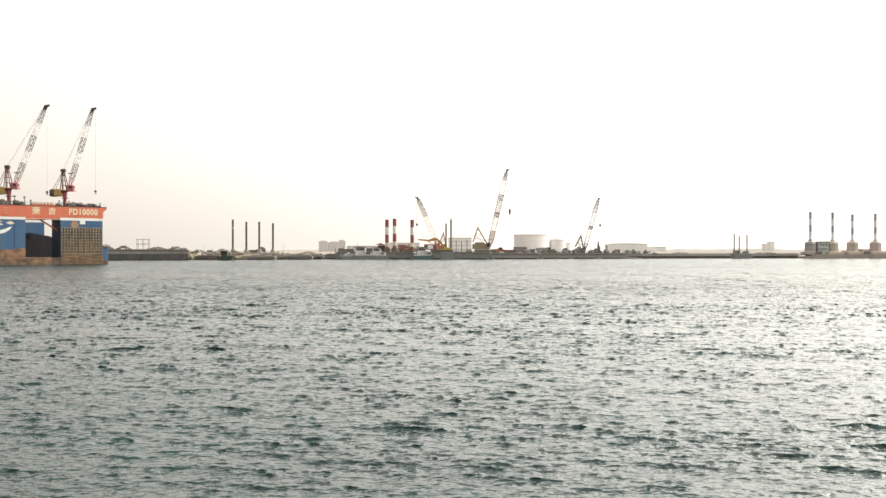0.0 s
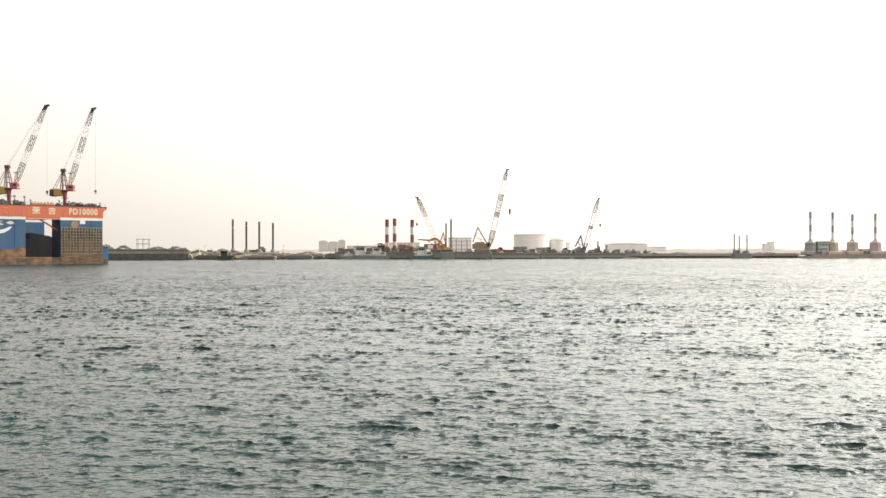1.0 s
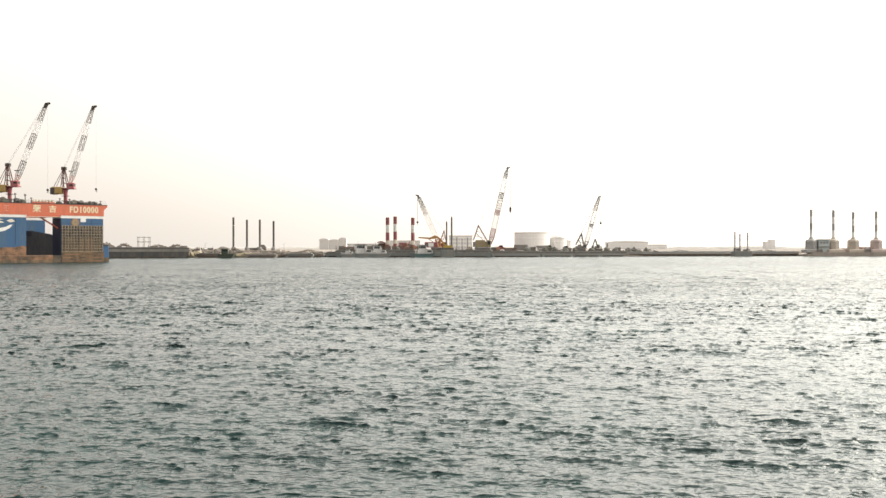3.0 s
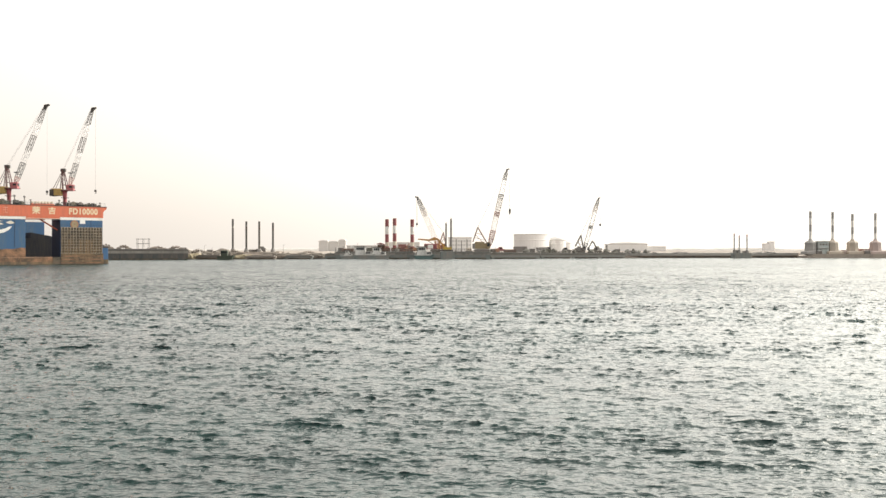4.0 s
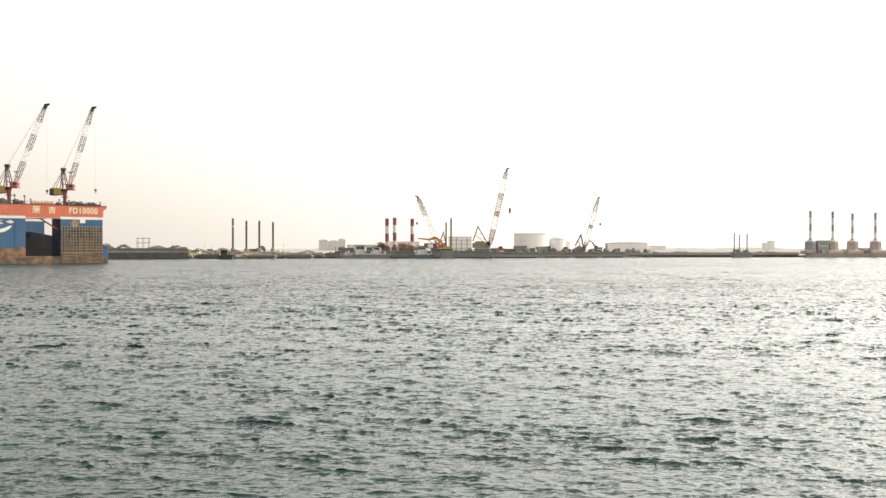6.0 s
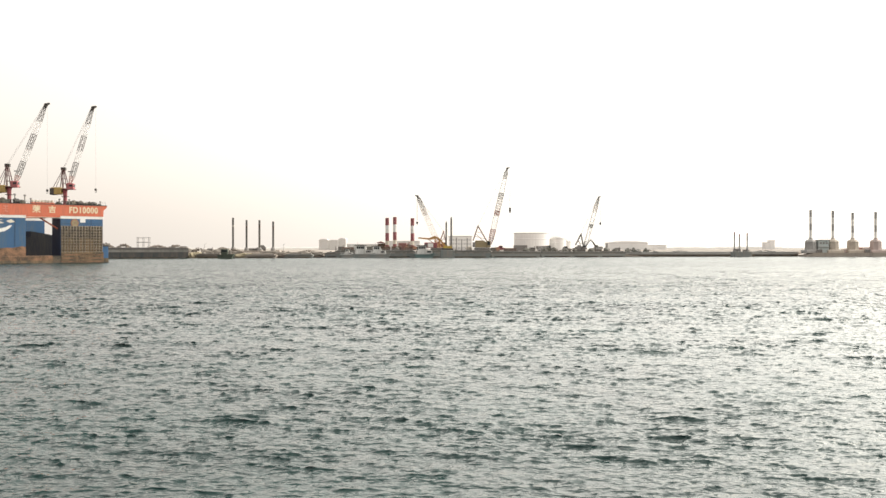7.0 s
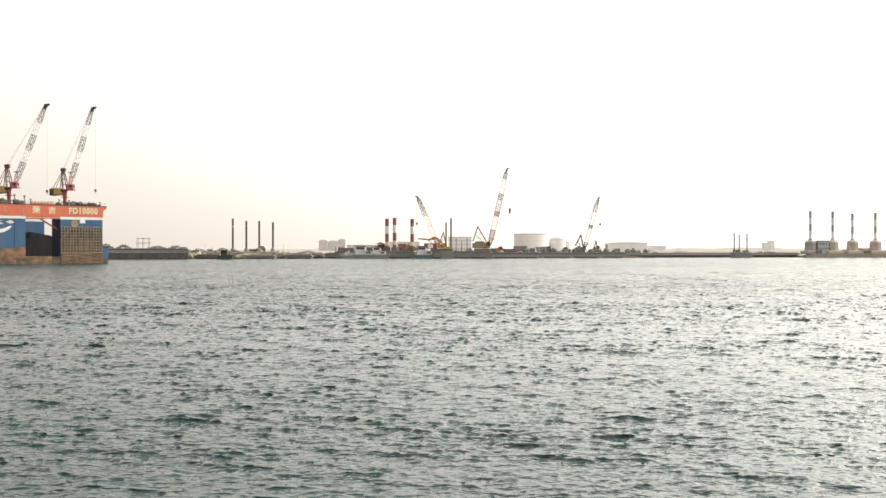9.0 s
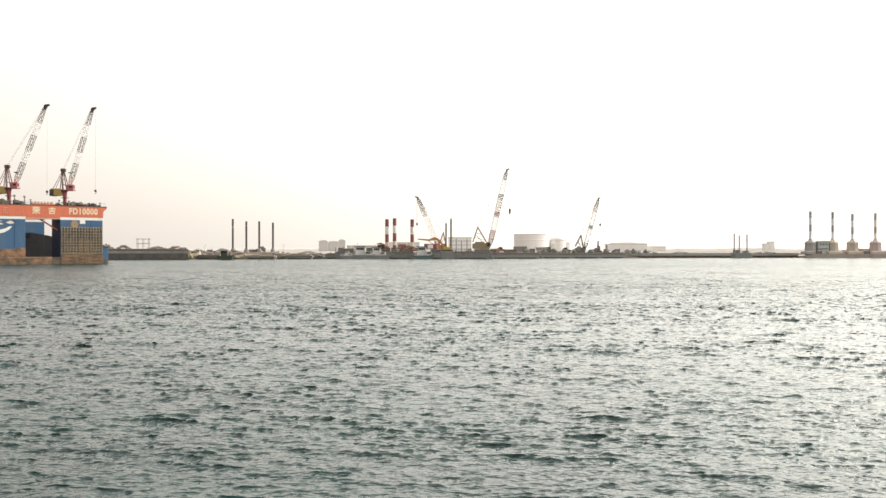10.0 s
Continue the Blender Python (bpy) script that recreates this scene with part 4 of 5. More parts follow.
# ---------------------------------------------------------------- excavator that slews
def excavator(x, y, z):
    ex = thing("excavator", pose(x, y, z), "dark grey hydraulic excavator slewing on a pontoon", "excavator")
    for yy in (-1.3, 0.7):
        tr = bmesh.new()
        prism(tr, [(-1.7, 0.0), (1.7, 0.0), (2.1, 0.45), (1.7, 0.9), (-1.7, 0.9), (-2.1, 0.45)], yy, yy + 0.6)
        part("track", tr, HAZYDARK, ex)
    house = new("house", to_mesh("house", box(bmesh.new(), -1.5, 2.2, -1.25, 1.25, 1.0, 2.2, 0.15), GREY))
    house.parent = ex
    part("cab", cut(-1.6, -0.1, -1.25, -0.2, 1.1, 2.95, 0.15), HAZYDARK, house)
    arm = bmesh.new()
    prism(arm, [(-0.6, 1.5), (-0.25, 1.75), (-2.5, 4.75), (-3.5, 5.25), (-3.8, 5.1), (-3.2, 4.65), (-2.6, 4.2)], -0.28, 0.28)
    part("boom", arm, HAZYDARK, house)
    st = bmesh.new()
    prism(st, [(-3.4, 5.3), (-3.85, 5.45), (-6.4, 2.4), (-6.25, 2.15), (-5.95, 2.4)], -0.22, 0.22)
    part("stick", st, HAZYDARK, house)
    bk = bmesh.new()
    prism(bk, [(-6.4, 2.5), (-6.9, 1.7), (-6.6, 0.9), (-5.9, 0.8), (-5.5, 1.5), (-6.1, 1.7)], -0.55, 0.55)
    part("bucket", bk, HAZYDARK, house)
    cy = bmesh.new()
    rod(cy, (-0.9, 0.0, 1.4), (-2.7, 0.0, 4.2), 0.12)
    rod(cy, (-2.4, 0.0, 5.2), (-3.8, 0.0, 5.95), 0.1)
    part("cylinder", cy, GREY, house)
    return house


digger_house = excavator(74.05, 455.5, 2.8)

post = thing("mooring_post", pose(78.8, 457, 2.5), "dark steel mooring post on a pontoon", "post")
part("shaft", turned(bmesh.new(), [(0.35, 0), (0.3, 3.4), (0.36, 3.45), (0.36, 3.6)], 10), HAZYDARK, post)
part("cap", turned(bmesh.new(), [(0.42, 3.6), (0.42, 3.75), (0.1, 3.95)], 10), GREY, post)


# ---------------------------------------------------------------- boats
def work_boat(x, y, z, length, cabin, label, hullmat=HULL, s=1.0):
    b = thing("work_boat", pose(x, y, z), label, "boat", "small boats")
    hl = bmesh.new()
    prism(hl, [(-length / 2 + 0.6, -0.7), (length / 2 - 1.2, -0.7), (length / 2, 1.7), (length / 2 - 2, 1.35), (-length / 2, 1.3)], -1.7, 1.7)
    part("hull", hl, hullmat, b)
    part("gunwale", cut(-length / 2, length / 2 - 1.6, -1.78, 1.78, 1.15, 1.32), DIRTYWHITE, b)
    x0, x1, h = cabin
    low, mid = h * 0.45, x0 + (x1 - x0) * 0.62
    cab = part("cabin", prism(bmesh.new(), [(x0, 1.2), (x1 + 0.3, 1.2), (x1, 1.2 + low), (x0 + 0.2, 1.2 + low)], -1.35, 1.35), DIRTYWHITE, b, "low white cabin")
    house = part("wheelhouse", prism(bmesh.new(), [(x0 + 0.5, 1.2 + low), (mid + 0.35, 1.2 + low), (mid - 0.15, 1.2 + h), (x0 + 0.5, 1.2 + h)], -1.15, 1.15), DIRTYWHITE, b, "white wheelhouse")
    n = max(2, int((mid - x0) / 0.9))
    step = (mid - x0 - 1.1) / n
    for i in range(n):
        xx = x0 + 0.75 + i * step
        part("window", cut(xx, xx + step - 0.15, -1.2, -1.12, 1.2 + low + 0.35 * (h - low), 1.2 + low + 0.85 * (h - low)), GLASS, house)
    part("window", cut(mid + 0.4, x1 - 0.3, -1.4, -1.3, 1.2 + low * 0.4, 1.2 + low * 0.85), GLASS, cab)
    part("roof", cut(x0 - 0.2, mid + 0.6, -1.45, 1.45, 1.2 + h, 1.5 + h, 0.05), HAZYDARK, house)
    part("antenna", rod(bmesh.new(), (x0 + 1.2, 0, 1.36 + h), (x0 + 1.1, 0, 3.0 + h), 0.05, sides=5), GREY, house)
    part("guard_rail", fence_rail(bmesh.new(), -length / 2 + 0.2, length / 2 - 1.8, -1.6, 1.3, 8, 0.8, 0.03), DIRTYWHITE, b)
    return b


SEAGREEN = material("dull_sea_green_paint", (0.10, 0.17, 0.165), 0.6, second=(0.09, 0.11, 0.11), scale=0.8)
work_boat(-34.6, 414.2, 0.5, 10.5, (-3.8, 3.4, 3.5), "white and dark work boat with a long wheelhouse", HULL)
work_boat(-27.4, 414.0, 0.4, 9.0, (-3.4, 2.2, 3.3), "white launch with dark roof moored by the barge", HULL)
work_boat(-41.3, 413.0, 0.2, 6.5, (-1.6, 1.6, 2.2), "small white launch beside the pontoon", HULL)
work_boat(-8.2, 414.5, 0.4, 9.0, (-3.2, 3.2, 3.6), "white and teal tug with a tall wheelhouse", SEAGREEN)


# ---------------------------------------------------------------- long-arm dredging machine
def backhoe_dredger(x, y, z):
    m = thing("backhoe_dredger", pose(x, y, z), "orange-yellow long-arm dredging machine with red house on the barge", "dredger")
    part("undercarriage", cut(-2.4, 2.4, -1.6, 1.6, 0, 1.0, 0.2), HAZYDARK, m)
    house = part("house", cut(-5.2, 0.6, -1.5, 1.5, 1.0, 3.4, 0.2), RED, m, "red machine house")
    part("white_panel", cut(-3.6, -1.2, -1.56, -1.48, 1.3, 3.0), WHITE, house)
    part("vent", cut(-4.9, -4.0, -1.56, -1.48, 1.4, 2.8), HAZYDARK, house)
    a = bmesh.new()
    prism(a, [(4.4, 1.0), (5.2, 1.3), (1.2, 5.6), (-0.4, 6.2), (-0.8, 5.6), (0.8, 4.8)], -0.35, 0.35)
    part("boom", a, DIGGERYELLOW, m, "orange-yellow boom")
    s = bmesh.new()
    prism(s, [(0.6, 5.9), (-0.6, 6.4), (-3.0, 5.4), (-7.8, 5.7), (-8.2, 5.2), (-3.0, 4.6), (0.0, 5.0)], -0.3, 0.3)
    part("stick", s, DIGGERYELLOW, m, "orange-yellow stick")
    part("brace", rod(bmesh.new(), (1.0, 0, 1.0), (-0.4, 0, 4.9), 0.25), DIGGERYELLOW, m)
    part("brace", rod(bmesh.new(), (2.0, 0, 1.0), (1.2, 0, 5.0), 0.2), DIGGERYELLOW, m)
    part("cylinder", rod(bmesh.new(), (-1.0, 0, 3.2), (-3.6, 0, 4.8), 0.15), GREY, m)
    return m


backhoe_dredger(-3.2, 422.5, 3.3)

def loader(x, y, z, mat, label, turn=0):
    """A small wheeled loader."""
    t = thing("loader", pose(x, y, z, 0, 0, turn), label, "loader", "site loaders")
    part("body", prism(bmesh.new(), [(-2.0, 0.5), (2.1, 0.5), (2.1, 1.3), (0.4, 1.5), (0.2, 2.4), (-1.1, 2.4), (-2.0, 1.5)], -1, 1), mat, t)
    part("cab_window", cut(-0.9, 0.1, -1.04, -0.98, 1.6, 2.2), GLASS, t)
    for wx in (-1.3, 1.4):
        for wy in (-1.15, 0.85):
            w = part("wheel", rod(bmesh.new(), (wx, wy, 0.5), (wx, wy + 0.3, 0.5), 0.5, sides=14), HAZYDARK, t)
            part("hub", rod(bmesh.new(), (wx, wy - 0.02, 0.5), (wx, wy + 0.32, 0.5), 0.2, sides=10), mat, w)
    part("arm", rod(bmesh.new(), (0.6, -0.8, 1.4), (3.2, -0.8, 0.7), 0.14), mat, t)
    part("arm", rod(bmesh.new(), (0.6, 0.8, 1.4), (3.2, 0.8, 0.7), 0.14), mat, t)
    part("bucket", prism(bmesh.new(), [(2.9, 0.2), (3.9, 0.2), (3.3, 1.0), (2.9, 0.9)], -1.1, 1.1), HAZYDARK, t)
    return t


loader(26.6, 431, 2.9, RED, "small reddish loader parked on the pale pontoon")
loader(-79.5, 415.5, 3.1, GREY, "small grey loader on the low jack-up deck", 180)
loader(58.0, 446, 2.7, GREY, "grey loader parked on the dark pontoon")


# ---------------------------------------------------------------- gear on the decks
def generator(x, y, z, mat, label):
    g = thing("generator", pose(x, y, z), label, "generator", "deck gear")
    body = part("housing", cut(-1.3, 1.3, -0.6, 0.6, 0.15, 1.6, 0.08), mat, g)
    for k in range(3):
        part("louvre", cut(-1.0 + k * 0.75, -0.5 + k * 0.75, -0.64, -0.58, 0.5, 1.2), HAZYDARK, body)
    part("skid", cut(-1.4, 1.4, -0.5, 0.5, 0.0, 0.16), HAZYDARK, g)
    part("exhaust", turned(bmesh.new(), [(0.09, 1.6), (0.09, 2.2), (0.12, 2.25)], 8, 0.9, 0.0), HAZYDARK, g)
    return g


def container(x, y, z, mat, label, length=6.0):
    c = thing("shipping_container", pose(x, y, z), label, "container", "deck containers")
    bm = bmesh.new()
    h, n = length / 2, int(length / 0.3)
    zig = []
    for i in range(n + 1):
        zig.append((-h + length * i / n, 0.0 if i % 2 else 0.06))
    box(bm, -h, h, -1.15, 1.2, 0.12, 2.5)
    for i in range(n):
        if i % 2:
            box(bm, zig[i][0], zig[i + 1][0], -1.2, -1.15, 0.2, 2.4)
    part("walls", bm, mat, c)
    for xx in (-h, h):
        part("corner_post", cut(xx - 0.08, xx + 0.08, -1.24, -1.08, 0.0, 2.6), mat, c)
    part("top_rail", cut(-h, h, -1.23, -1.13, 2.5, 2.62), mat, c)
    return c


def pipe_stack(x, y, z, label, n=5, length=5.0):
    p = thing("pipe_stack", pose(x, y, z), label, "pipes", "deck gear")
    r = 0.24
    for row in range(3):
        for k in range(n - row):
            yy = (k - (n - row - 1) / 2) * r * 2
            part("pipe", rod(bmesh.new(), (-length / 2, yy, r + row * r * 1.75), (length / 2, yy, r + row * r * 1.75), r * 0.98, sides=10), RUST, p)
    return p


def cable_drum(x, y, z, label):
    d = thing("cable_drum", pose(x, y, z), label, "cable drum", "deck gear")
    for yy in (-0.55, 0.45):
        part("flange", rod(bmesh.new(), (0, yy, 0.9), (0, yy + 0.1, 0.9), 0.9, sides=18), AMBER, d)
    part("coil", rod(bmesh.new(), (0, -0.45, 0.9), (0, 0.45, 0.9), 0.6, sides=16), HAZYDARK, d)
    return d


def deck_post(x, y, z, h, label):
    p = thing("deck_post", pose(x, y, z), label, "post", "deck posts")
    part("shaft", turned(bmesh.new(), [(0.2, 0), (0.17, h)], 8), GREY, p)
    part("base_plate", cut(-0.4, 0.4, -0.4, 0.4, 0, 0.08), HAZYDARK, p)
    part("cap", turned(bmesh.new(), [(0.3, h), (0.3, h + 0.2), (0.1, h + 0.3)], 8), GREY, p)
    return p


OLIVE = material("dull_olive_paint", (0.12, 0.13, 0.09), 0.6, second=(0.09, 0.085, 0.065), scale=1.0)
for x, y, z, m, l in ((-45.5, 424, 3.3, HAZYDARK, "dark generator set on the barge deck"), (-33.0, 427, 3.3, OLIVE, "dull olive generator set on the barge"), (-10.5, 423, 3.3, OLIVE, "dull olive generator on the barge"),
                      (11.5, 423, 3.3, CREAM, "cream generator set beside the crane"), (22.8, 430, 2.9, GREY, "grey generator set on the pale pontoon"), (40.5, 431, 2.9, HAZYDARK, "dark generator set on the pale pontoon"),
                      (49.5, 446, 2.7, OLIVE, "olive generator set on the dark pontoon"), (71.8, 454, 2.7, HAZYDARK, "dark generator set on the pontoon"), (83.5, 455, 2.8, GREY, "grey generator on the low pontoon"),
                      (207.0, 463.5, 2.0, GREY, "grey generator set on the large platform"), (183.5, 463.5, 2.0, GREY, "grey generator on the platform end")):
    generator(x, y, z, m, l)
for x, y, z, m, l, n in ((-38.5, 428, 3.3, DIRTYWHITE, "dirty white shipping container on the barge", 6.0), (-16.0, 428, 3.3, GREY, "grey shipping container on the barge", 6.0), 
                         (35.2, 434, 2.9, GREY, "grey shipping container on the pale pontoon", 6.0), (207.5, 470, 2.0, HAZYRED, "haze-paled red container on the platform", 6.0)):
    container(x, y, z, m, l, n)
for x, y, z, l in ((-42.0, 420, 3.3, "rusty steel pipes stacked on deck"), (-14.5, 421, 3.3, "rusty steel pipes stacked on deck"), (30.5, 429.5, 2.9, "rusty pipes stacked on the pale pontoon"), 
                   (219.5, 463.5, 2.0, "rusty pipes on the large platform")):
    pipe_stack(x, y, z, l)
for x, y, z, l in ((-36.5, 420.5, 3.3, "orange cable drum on the barge deck"), (-12.6, 420.5, 3.3, "orange cable drum on the barge deck"), (24.6, 428.6, 2.9, "orange cable drum on the pontoon")):
    cable_drum(x, y, z, l)
def covered_gear(x, y, z, w, h, seed, mat, label):
    return solid("covered_gear", lump(bmesh.new(), 0, 0, 0, w, 1.3, h, seed), mat, pose(x, y, z), label, "covered gear", "covered deck gear")


DRABTARP = material("faded_green_grey_tarpaulin", (0.128, 0.135, 0.116), 0.85, second=(0.18, 0.169, 0.146), scale=1.2, sharp=0.12)
for x, y, z, w, h in ((47.5, 446, 2.7, 1.6, 1.7), (51.8, 446, 2.7, 2.0, 1.9), (57.0, 444.5, 2.7, 1.4, 1.2), (62.2, 450, 2.7, 1.2, 1.5), (70.0, 449, 2.7, 1.6, 1.4), (78.0, 454, 2.8, 1.5, 1.6),
                      (82.0, 453.5, 2.8, 1.4, 1.1), (89.5, 461.0, 2.45, 1.3, 1.5), (92.4, 461.5, 2.45, 1.1, 1.9), (95.0, 462.0, 2.45, 1.5, 1.3), (98.5, 462.5, 2.45, 1.2, 1.6), (20.6, 429.5, 2.9, 1.3, 1.2),
                      (37.8, 429.5, 2.9, 1.7, 1.5), (-28.5, 419.5, 3.3, 1.6, 1.6), (-20.5, 419.5, 3.3, 1.3, 1.3)):
    covered_gear(x, y, z, w, h, int(abs(x) * 10), DRABTARP, "faded green-grey tarpaulin over deck gear")
for x, y, z, h in ((5.9, 419.6, 3.3, 5.2), (8.2, 419.6, 3.3, 4.4), (10.6, 419.6, 3.3, 5.0), (-47.6, 421.0, 2.5, 2.2), (43.0, 429.0, 2.9, 1.9), (45.9, 445.0, 2.7, 1.6)):
    deck_post(x, y, z, h, "slim grey steel post on the deck edge")


# ---------------------------------------------------------------- far buildings and tanks
def tank(x, y, r, h, mat, label, dome=0.0, base=2.7):
    t = thing("storage_tank", pose(x, y, base), label, "storage tank", "storage tanks")
    prof = [(r, 0), (r, h)]
    if dome:
        prof += [(r * math.cos(a), h + dome * math.sin(a)) for a in np.linspace(0.2, 1.45, 7)]
    part("shell", turned(bmesh.new(), prof, 40), mat, t)
    part("rim", turned(bmesh.new(), [(r + 0.02, h - 0.9), (r + 0.35, h - 0.8), (r + 0.35, h + 0.05), (r + 0.02, h + 0.1)], 40), CONCRETE, t)
    part("wind_girder", turned(bmesh.new(), [(r + 0.02, h * 0.62), (r + 0.25, h * 0.63), (r + 0.25, h * 0.66), (r + 0.02, h * 0.67)], 40), mat, t)
    return t


tank(93.2, 1000, 18.6, 17.6, TANKWHITE, "large white flat-topped oil storage tank")
tank(121.0, 1010, 9.5, 12.0, TANKWHITE, "pale domed storage tank", 4.5)
tank(134.0, 1040, 7.0, 9.0, TANKWHITE, "small pale domed storage tank", 4.0)


# glazing coloured close to the walls to imitate haze over the windows
PALE_GLASS = material("haze_paled_glazing", (0.60, 0.60, 0.595), 0.4)


def far_building(x, y, w, d, h, cols, rows, mat, label, roof=0.0, glazing=PALE_GLASS):
    b = thing("building", pose(x, y, 2.6), label, "building", "far buildings")
    wall = part("wall", cut(-w / 2, w / 2, 0, d, 0, h, 0.05), mat, b)
    part("parapet", cut(-w / 2 - 0.3, w / 2 + 0.3, -0.3, d + 0.3, h, h + 0.7, 0.05), CONCRETE, b)
    wm = to_mesh("window", cut(-0.8, 0.8, -0.08, 0.02, 0, 1.4), glazing)
    for i in range(cols):
        for j in range(rows):
            o = new("window", wm)
            o.parent, o.location = wall, (-w / 2 + (i + 0.5) * w / cols, 0, 1.2 + j * (h - 1.2) / rows)
    if roof:
        rf = bmesh.new()
        prism(rf, [(-w / 2 * math.cos(a), h + 0.7 + roof * math.sin(a)) for a in np.linspace(0, math.pi, 14)], 0.0, d)
        part("roof", rf, mat, b, "low curved roof")
    return b


far_building(11.5, 640, 15.5, 14, 9.2, 8, 3, TANKWHITE, "pale grey concrete site building with rows of windows")
far_building(204.0, 1050, 44.0, 20, 7.2, 10, 2, TANKWHITE, "long pale hall with a low curved roof", 1.6, TANKWHITE)
far_building(238.0, 1060, 22.0, 20, 4.6, 6, 2, TANKWHITE, "long pale hall with flat roof", 0, TANKWHITE)
far_building(477.5, 1400, 7.0, 12, 10.0, 2, 3, TANKWHITE, "pale distant block on the horizon", 0, TANKWHITE)
far_building(485.0, 1400, 7.6, 12, 13.0, 2, 3, TANKWHITE, "pale taller distant block on the horizon", 0, TANKWHITE)
far_building(-113.4, 900, 8.6, 12, 8.6, 3, 2, CONCRETE, "pale grey block on the far shore", 1.2, CONCRETE)
far_building(-104.5, 903, 8.8, 12, 8.2, 3, 2, CONCRETE, "pale grey lower block on the far shore", 0.8, CONCRETE)
far_building(-96.4, 906, 7.0, 12, 9.4, 3, 2, CONCRETE, "pale grey taller block on the far shore", 1.3, CONCRETE)
container(-137.6, 505, 2.6, GREY, "small grey site container on the shore", 3.0)
far_building(-56.0, 700, 30.0, 8, 4.0, 9, 1, CONCRETE, "low pale shed behind the barges")
far_building(-30.0, 720, 24.0, 8, 6.5, 7, 2, CONCRETE, "pale shed behind the red legs")


def scaffold(x, y, z):
    s = thing("scaffold_frame", pose(x, y, z), "thin grey steel scaffold frame on the shore", "scaffold")
    for px in (-2.3, 0.0, 2.3):
        for py in (-0.8, 0.8):
            part("post", rod(bmesh.new(), (px, py, 0), (px, py, 4.2), 0.09, sides=6), GREY, s)
    for pz in (2.1, 3.9):
        part("ledger", rod(bmesh.new(), (-2.6, -0.8, pz), (2.6, -0.8, pz), 0.09, sides=6), GREY, s)
        part("ledger", rod(bmesh.new(), (-2.6, 0.8, pz), (2.6, 0.8, pz), 0.09, sides=6), GREY, s)
    part("platform", cut(-2.4, 2.4, -0.9, 0.9, 1.95, 2.05), GREY, s)
    return s


scaffold(-121.0, 383.5, 4.45)



# ---------------------------------------------------------------- shore clutter
def boulders(name, spots, label, mat, seed):
    """Many broken stones in heaps, joined."""
    rng = random.Random(seed)
    verts, faces = [], []
    for x, y, z, r in spots:
        n0 = len(verts)
        turn = rng.uniform(0, 6.28)
        for dx, dy, dz in ((1, 0, 0), (0.3, 0.9, 0.1), (-0.8, 0.5, 0), (-0.7, -0.6, 0.1), (0.4, -0.9, 0), (0.2, 0.1, 0.85), (-0.1, 0, -0.7)):
            k = r * rng.uniform(0.7, 1.25)
            verts.append((x + k * (dx * math.cos(turn) - dy * math.sin(turn)), y + k * (dx * math.sin(turn) + dy * math.cos(turn)), z + k * dz))
        for i in range(5):
            j = (i + 1) % 5
            faces += [(n0 + i, n0 + j, n0 + 5), (n0 + j, n0 + i, n0 + 6)]
    me = bpy.data.meshes.new(name)
    me.from_pydata(verts, [], faces)
    me.materials.append(mat)
    return tagged(new(name, me), label, "rocks", kind="stuff")


def heap(rng, x, y, z, w, h, n):
    out = []
    for _ in range(n):
        f = rng.uniform(-1, 1)
        g = rng.uniform(-1, 1)
        out.append((x + f * w, y + g * w * 0.6, z + h * max(0, 1 - abs(f) ** 1.5 - 0.5 * abs(g)) * rng.uniform(0.4, 1.0), rng.uniform(0.18, 0.5)))
    return out


rng = random.Random(21)
edge_rock = []
for i in range(2600):
    x = rng.uniform(-106, -44)
    y = (402 if x < -88 else 404 if x < -66 else 411 + (x + 66) * 0.9) - 1.0 + rng.uniform(0, 4.0)
    edge_rock.append((x, y, rng.uniform(-0.1, 1.8), rng.uniform(0.14, 0.4)))
for i in range(420):
    x = rng.uniform(-109, -102)
    top = 2.8 * (1 - (x + 109) / 14)
    y = 391 + (x + 117) * 0.75 + rng.uniform(0, 5)
    edge_rock.append((x, y, rng.uniform(-0.1, 1.0) * max(0.8, top), rng.uniform(0.3, 0.7)))
boulders("rock_revetment", edge_rock, "dark broken rock along the waterline", ROCK, 4)
heaps = []
for x, y, w, h, n in ((-135, 380, 3.5, 2.2, 130), (-128.5, 382, 3.0, 1.9, 110), (-116, 385.5, 4.0, 1.2, 110), (-109, 387.5, 3.0, 1.5, 100), (-104, 405, 4, 2.4, 120), (-97, 406, 3, 1.6, 70), (-90, 410, 3.5, 2.0, 80),
                      (-72, 416, 3, 1.0, 60), (-60, 424, 4, 1.2, 80)):
    heaps += heap(rng, x, y, 4.3 if x < -106 else 2.4, w, h, n)
boulders("rubble_heap", heaps, "heaps of grey rubble on the shore", ROCK, 6)
quay_bits = []
for x, y, w, h, n in ((47, 449, 3, 1.0, 40), (57, 448, 4, 1.3, 50), (84, 460, 3, 1.0, 40), (92, 461, 4, 1.4, 60), (101, 463, 3, 1.5, 40), (116, 466, 4, 0.6, 40), (160, 472, 5, 0.7, 50)):
    quay_bits += heap(rng, x, y, 2.5, w, h, n)
boulders("rubble_heap", quay_bits, "low heaps of grey rubble along the quay", GREY, 8)


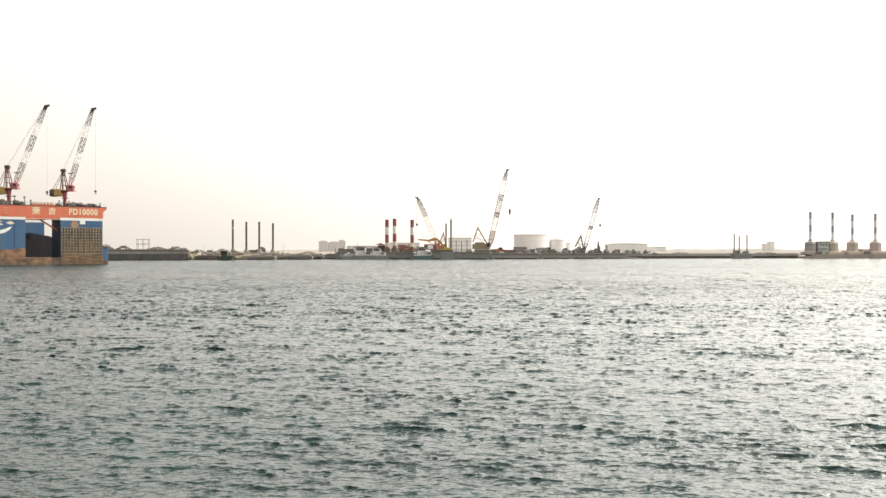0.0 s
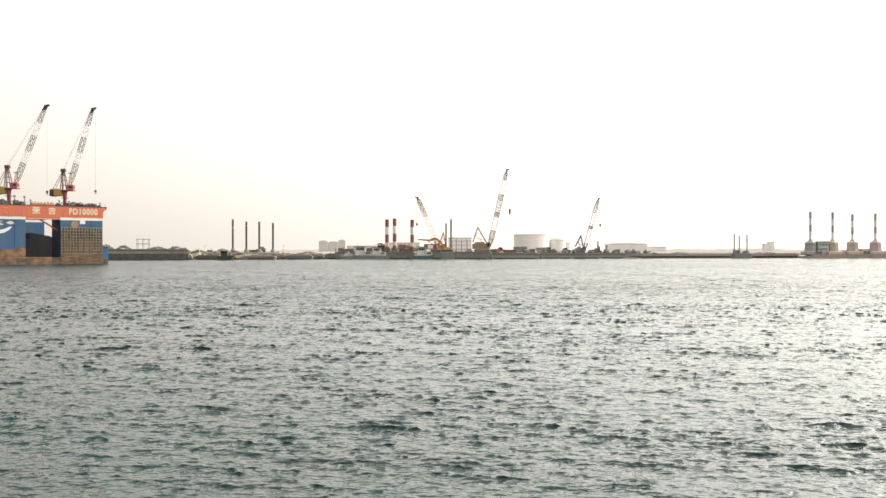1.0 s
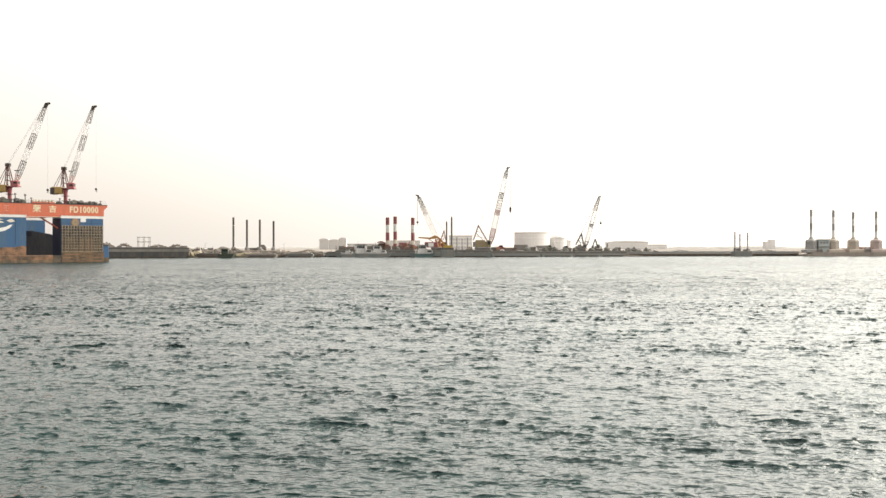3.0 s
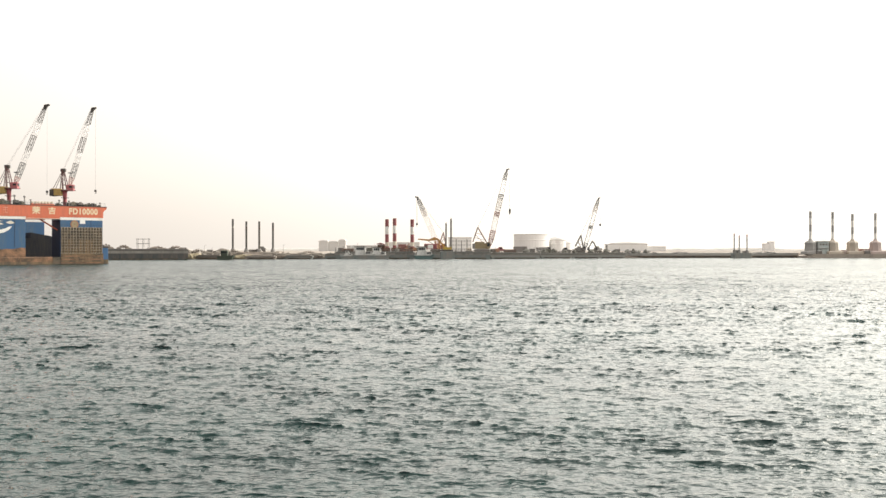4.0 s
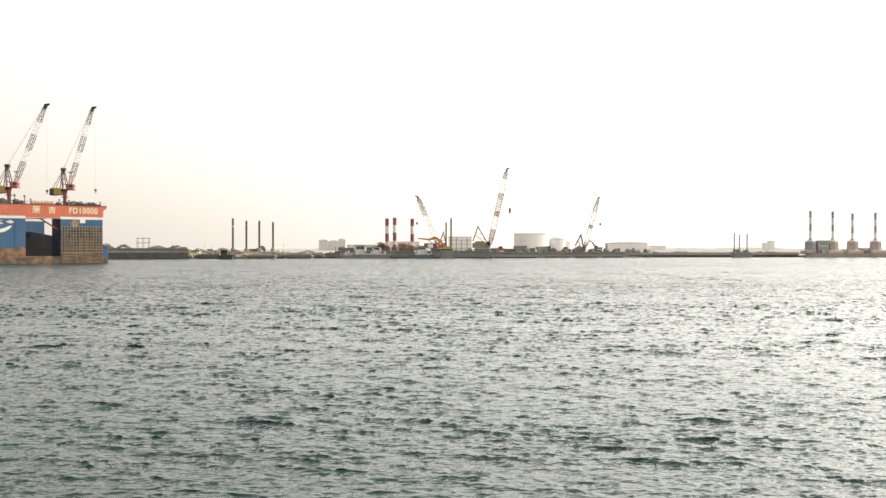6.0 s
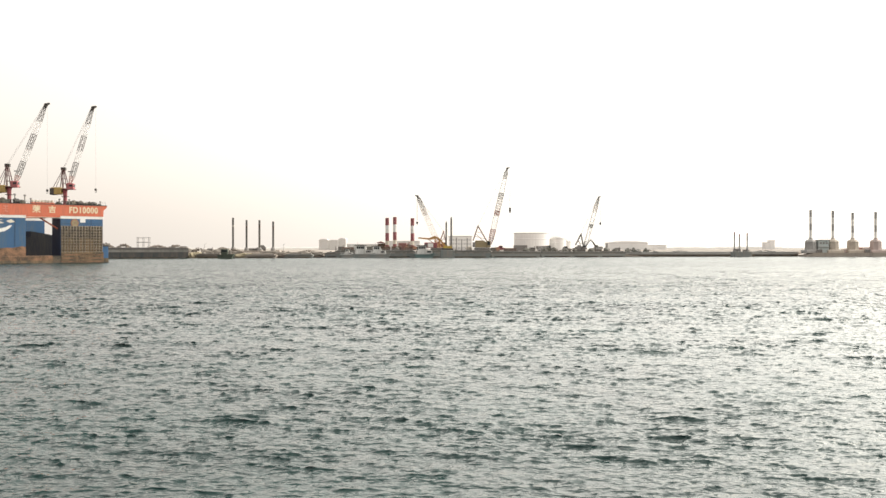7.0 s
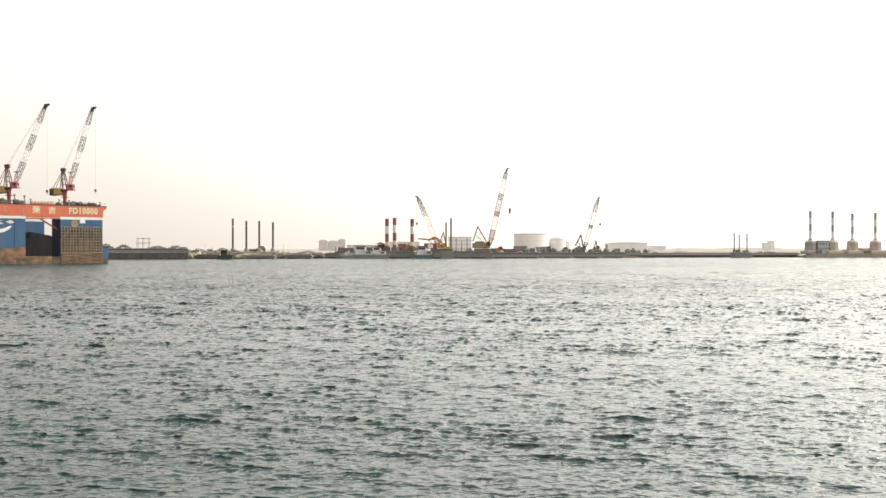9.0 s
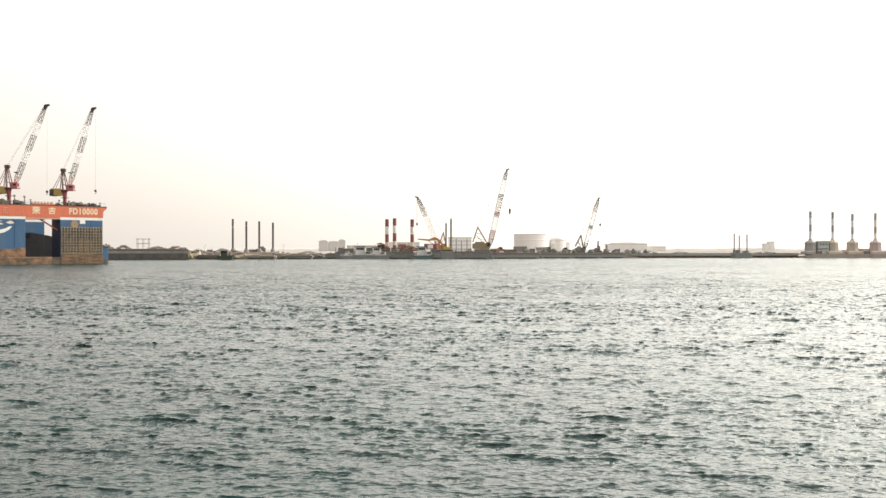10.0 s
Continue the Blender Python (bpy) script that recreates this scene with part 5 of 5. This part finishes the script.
def dump_truck(x, y, z, mat, label, turn=0):
    t = thing("dump_truck", pose(x, y, z, 0, 0, turn), label, "truck", "site trucks")
    part("chassis", cut(-3.4, 3.2, -0.9, 0.9, 0.6, 0.95), HAZYDARK, t)
    cab = part("cab", prism(bmesh.new(), [(1.6, 0.9), (3.3, 0.9), (3.3, 1.9), (2.9, 2.9), (1.6, 2.9)], -1.15, 1.15), mat, t)
    part("window", cut(2.0, 2.8, -1.19, -1.13, 1.9, 2.6), GLASS, cab)
    part("tipper", prism(bmesh.new(), [(-3.6, 1.2), (1.3, 1.0), (1.5, 2.7), (-3.9, 2.5)], -1.2, 1.2), GREY, t)
    for wx in (-2.4, -1.2, 2.3):
        for wy in (-1.2, 0.85):
            part("wheel", rod(bmesh.new(), (wx, wy, 0.5), (wx, wy + 0.35, 0.5), 0.5, sides=12), HAZYDARK, t)
    return t


def sand_mound(x, y, z, w, d, h, seed, mat, label):
    ob = solid("sand_mound", lump(bmesh.new(), 0, 0, 0, w, d, h, seed), mat, pose(x, y, z), label, "mound", "mounds on the shore")
    return ob


SANDY = material("pale_yellow_sand", (0.36, 0.31, 0.21), 0.95, second=(0.24, 0.20, 0.15), scale=0.7, bump=0.05)
SPOIL = material("grey_dredge_spoil", (0.24, 0.215, 0.185), 0.95, second=(0.15, 0.135, 0.115), scale=0.7, bump=0.05)
for x, y, z, w, d, h, mat, label in ((-104.0, 397.5, 0.2, 3.2, 2.6, 2.4, SANDY, "pale yellow heap of sand at the waterline"), (-100.0, 402.5, 0.6, 3.6, 2.5, 2.6, SPOIL, "grey heap of dredged spoil"),
                                     (-95.0, 405.5, 1.6, 4.2, 2.5, 2.7, SPOIL, "broad grey heap of dredged spoil"), (-91.8, 404.0, 1.2, 2.4, 2.0, 2.4, SPOIL, "grey heap of spoil behind the tug"),
                                     (-84.0, 402.5, 0.3, 4.0, 1.6, 1.9, SANDY, "low tan heap of sand at the waterline"), (-67.8, 407.5, 0.4, 4.5, 1.5, 2.0, SPOIL, "low grey heap of spoil along the rocks"),
                                     (-55.5, 416.0, 0.8, 4.0, 1.8, 2.1, SPOIL, "low grey heap of spoil by the barge"), (-75.0, 409.5, 0.8, 7.5, 2.0, 2.1, SPOIL, "long low grey bank of spoil"), (-88.0, 407.0, 0.8, 5.0, 2.0, 2.2, SPOIL, "long low grey bank of spoil"), (-62.0, 413.5, 0.8, 5.5, 2.0, 2.0, SPOIL, "long low grey bank of spoil"), (-109.5, 404, 2.2, 3.0, 2.0, 2.3, SPOIL, "grey heap of spoil behind the long barge")):
    sand_mound(x, y, z, w, d, h, int(abs(x)), mat, label)

generator(-101.5, 414, 2.5, GREY, "grey generator set standing on the shore")
dump_truck(48.0, 452, 2.6, GREY, "grey dump truck behind the pontoons")

tug = thing("tug_boat", pose(-86.2, 377.0, 0.2), "small dark green tug moored beside a low barge", "boat")
part("hull", prism(bmesh.new(), [(-2.9, -0.8), (2.2, -0.8), (3.4, 1.7), (-3.2, 1.3)], -1.4, 1.4), LEAF, tug)
wh = part("wheelhouse", cut(-1.8, 0.8, -1.0, 1.0, 1.3, 3.6, 0.15), LEAF, tug, "dark green wheelhouse")
for k in range(3):
    part("window", cut(-1.6 + k * 0.8, -1.0 + k * 0.8, -1.05, -0.97, 2.5, 3.2), GLASS, wh)
part("funnel", turned(bmesh.new(), [(0.3, 1.3), (0.3, 2.9), (0.35, 3.0)], 10, 1.5, 0), HAZYDARK, tug)


def far_ridge(x0, x1, y, base, top, seed, label):
    """A low uneven line of land and scrub against the sky."""
    rng = random.Random(seed)
    bm = bmesh.new()
    n = 160
    prev = None
    h = 0.6
    for i in range(n + 1):
        x = x0 + (x1 - x0) * i / n
        h = min(1.0, max(0.25, h + rng.uniform(-0.16, 0.16)))
        z = base + (top - base) * h
        row = [bm.verts.new(p) for p in ((x, y, base - 1), (x, y + 6, z * 0.7 + base * 0.3), (x, y + 30, z), (x, y + 120, base - 1))]
        if prev:
            for k in range(3):
                bm.faces.new((prev[k], row[k], row[k + 1], prev[k + 1]))
        prev = row
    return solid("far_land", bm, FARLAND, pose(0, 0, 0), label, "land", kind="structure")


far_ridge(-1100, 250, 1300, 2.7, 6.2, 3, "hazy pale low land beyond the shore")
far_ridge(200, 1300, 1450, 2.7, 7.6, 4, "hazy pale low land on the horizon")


def light_pole(x, y, z, h):
    p = thing("light_pole", pose(x, y, z), "thin grey light pole on the shore", "pole", "shore poles")
    part("shaft", turned(bmesh.new(), [(0.09, 0), (0.05, h)], 8), GREY, p)
    part("lamp_arm", rod(bmesh.new(), (0, 0, h - 0.1), (0.9, 0, h + 0.1), 0.05, sides=5), GREY, p)
    return p


for x, y, h in ((-108, 430, 3.6), (-79, 470, 3.8), (-52, 500, 5.0)):
    light_pole(x, y, 2.5, h)

# ---------------------------------------------------------------- what moves
SLEW = [(0.0, 88), (0.5, 88), (1.0, 85), (1.5, 79), (2.0, 73), (2.5, 67), (3.2, 54), (3.8, 43), (4.5, 33), (5.0, 20), (5.5, 8), (6.2, 3), (6.8, 8),
        (7.4, 26), (7.8, 37), (8.2, 46), (8.6, 57), (9.0, 68), (9.5, 80), (10.0, 86)]


def motions():
    walk(sheet, [(t, pose(-0.58 * (t - 5), 0.10 * (t - 5), 0)) for t in (0.0, 10.0)])
    walk(digger_house, [(t, pose(0, 0, 0, 0, 0, a)) for t, a in SLEW])


motions()
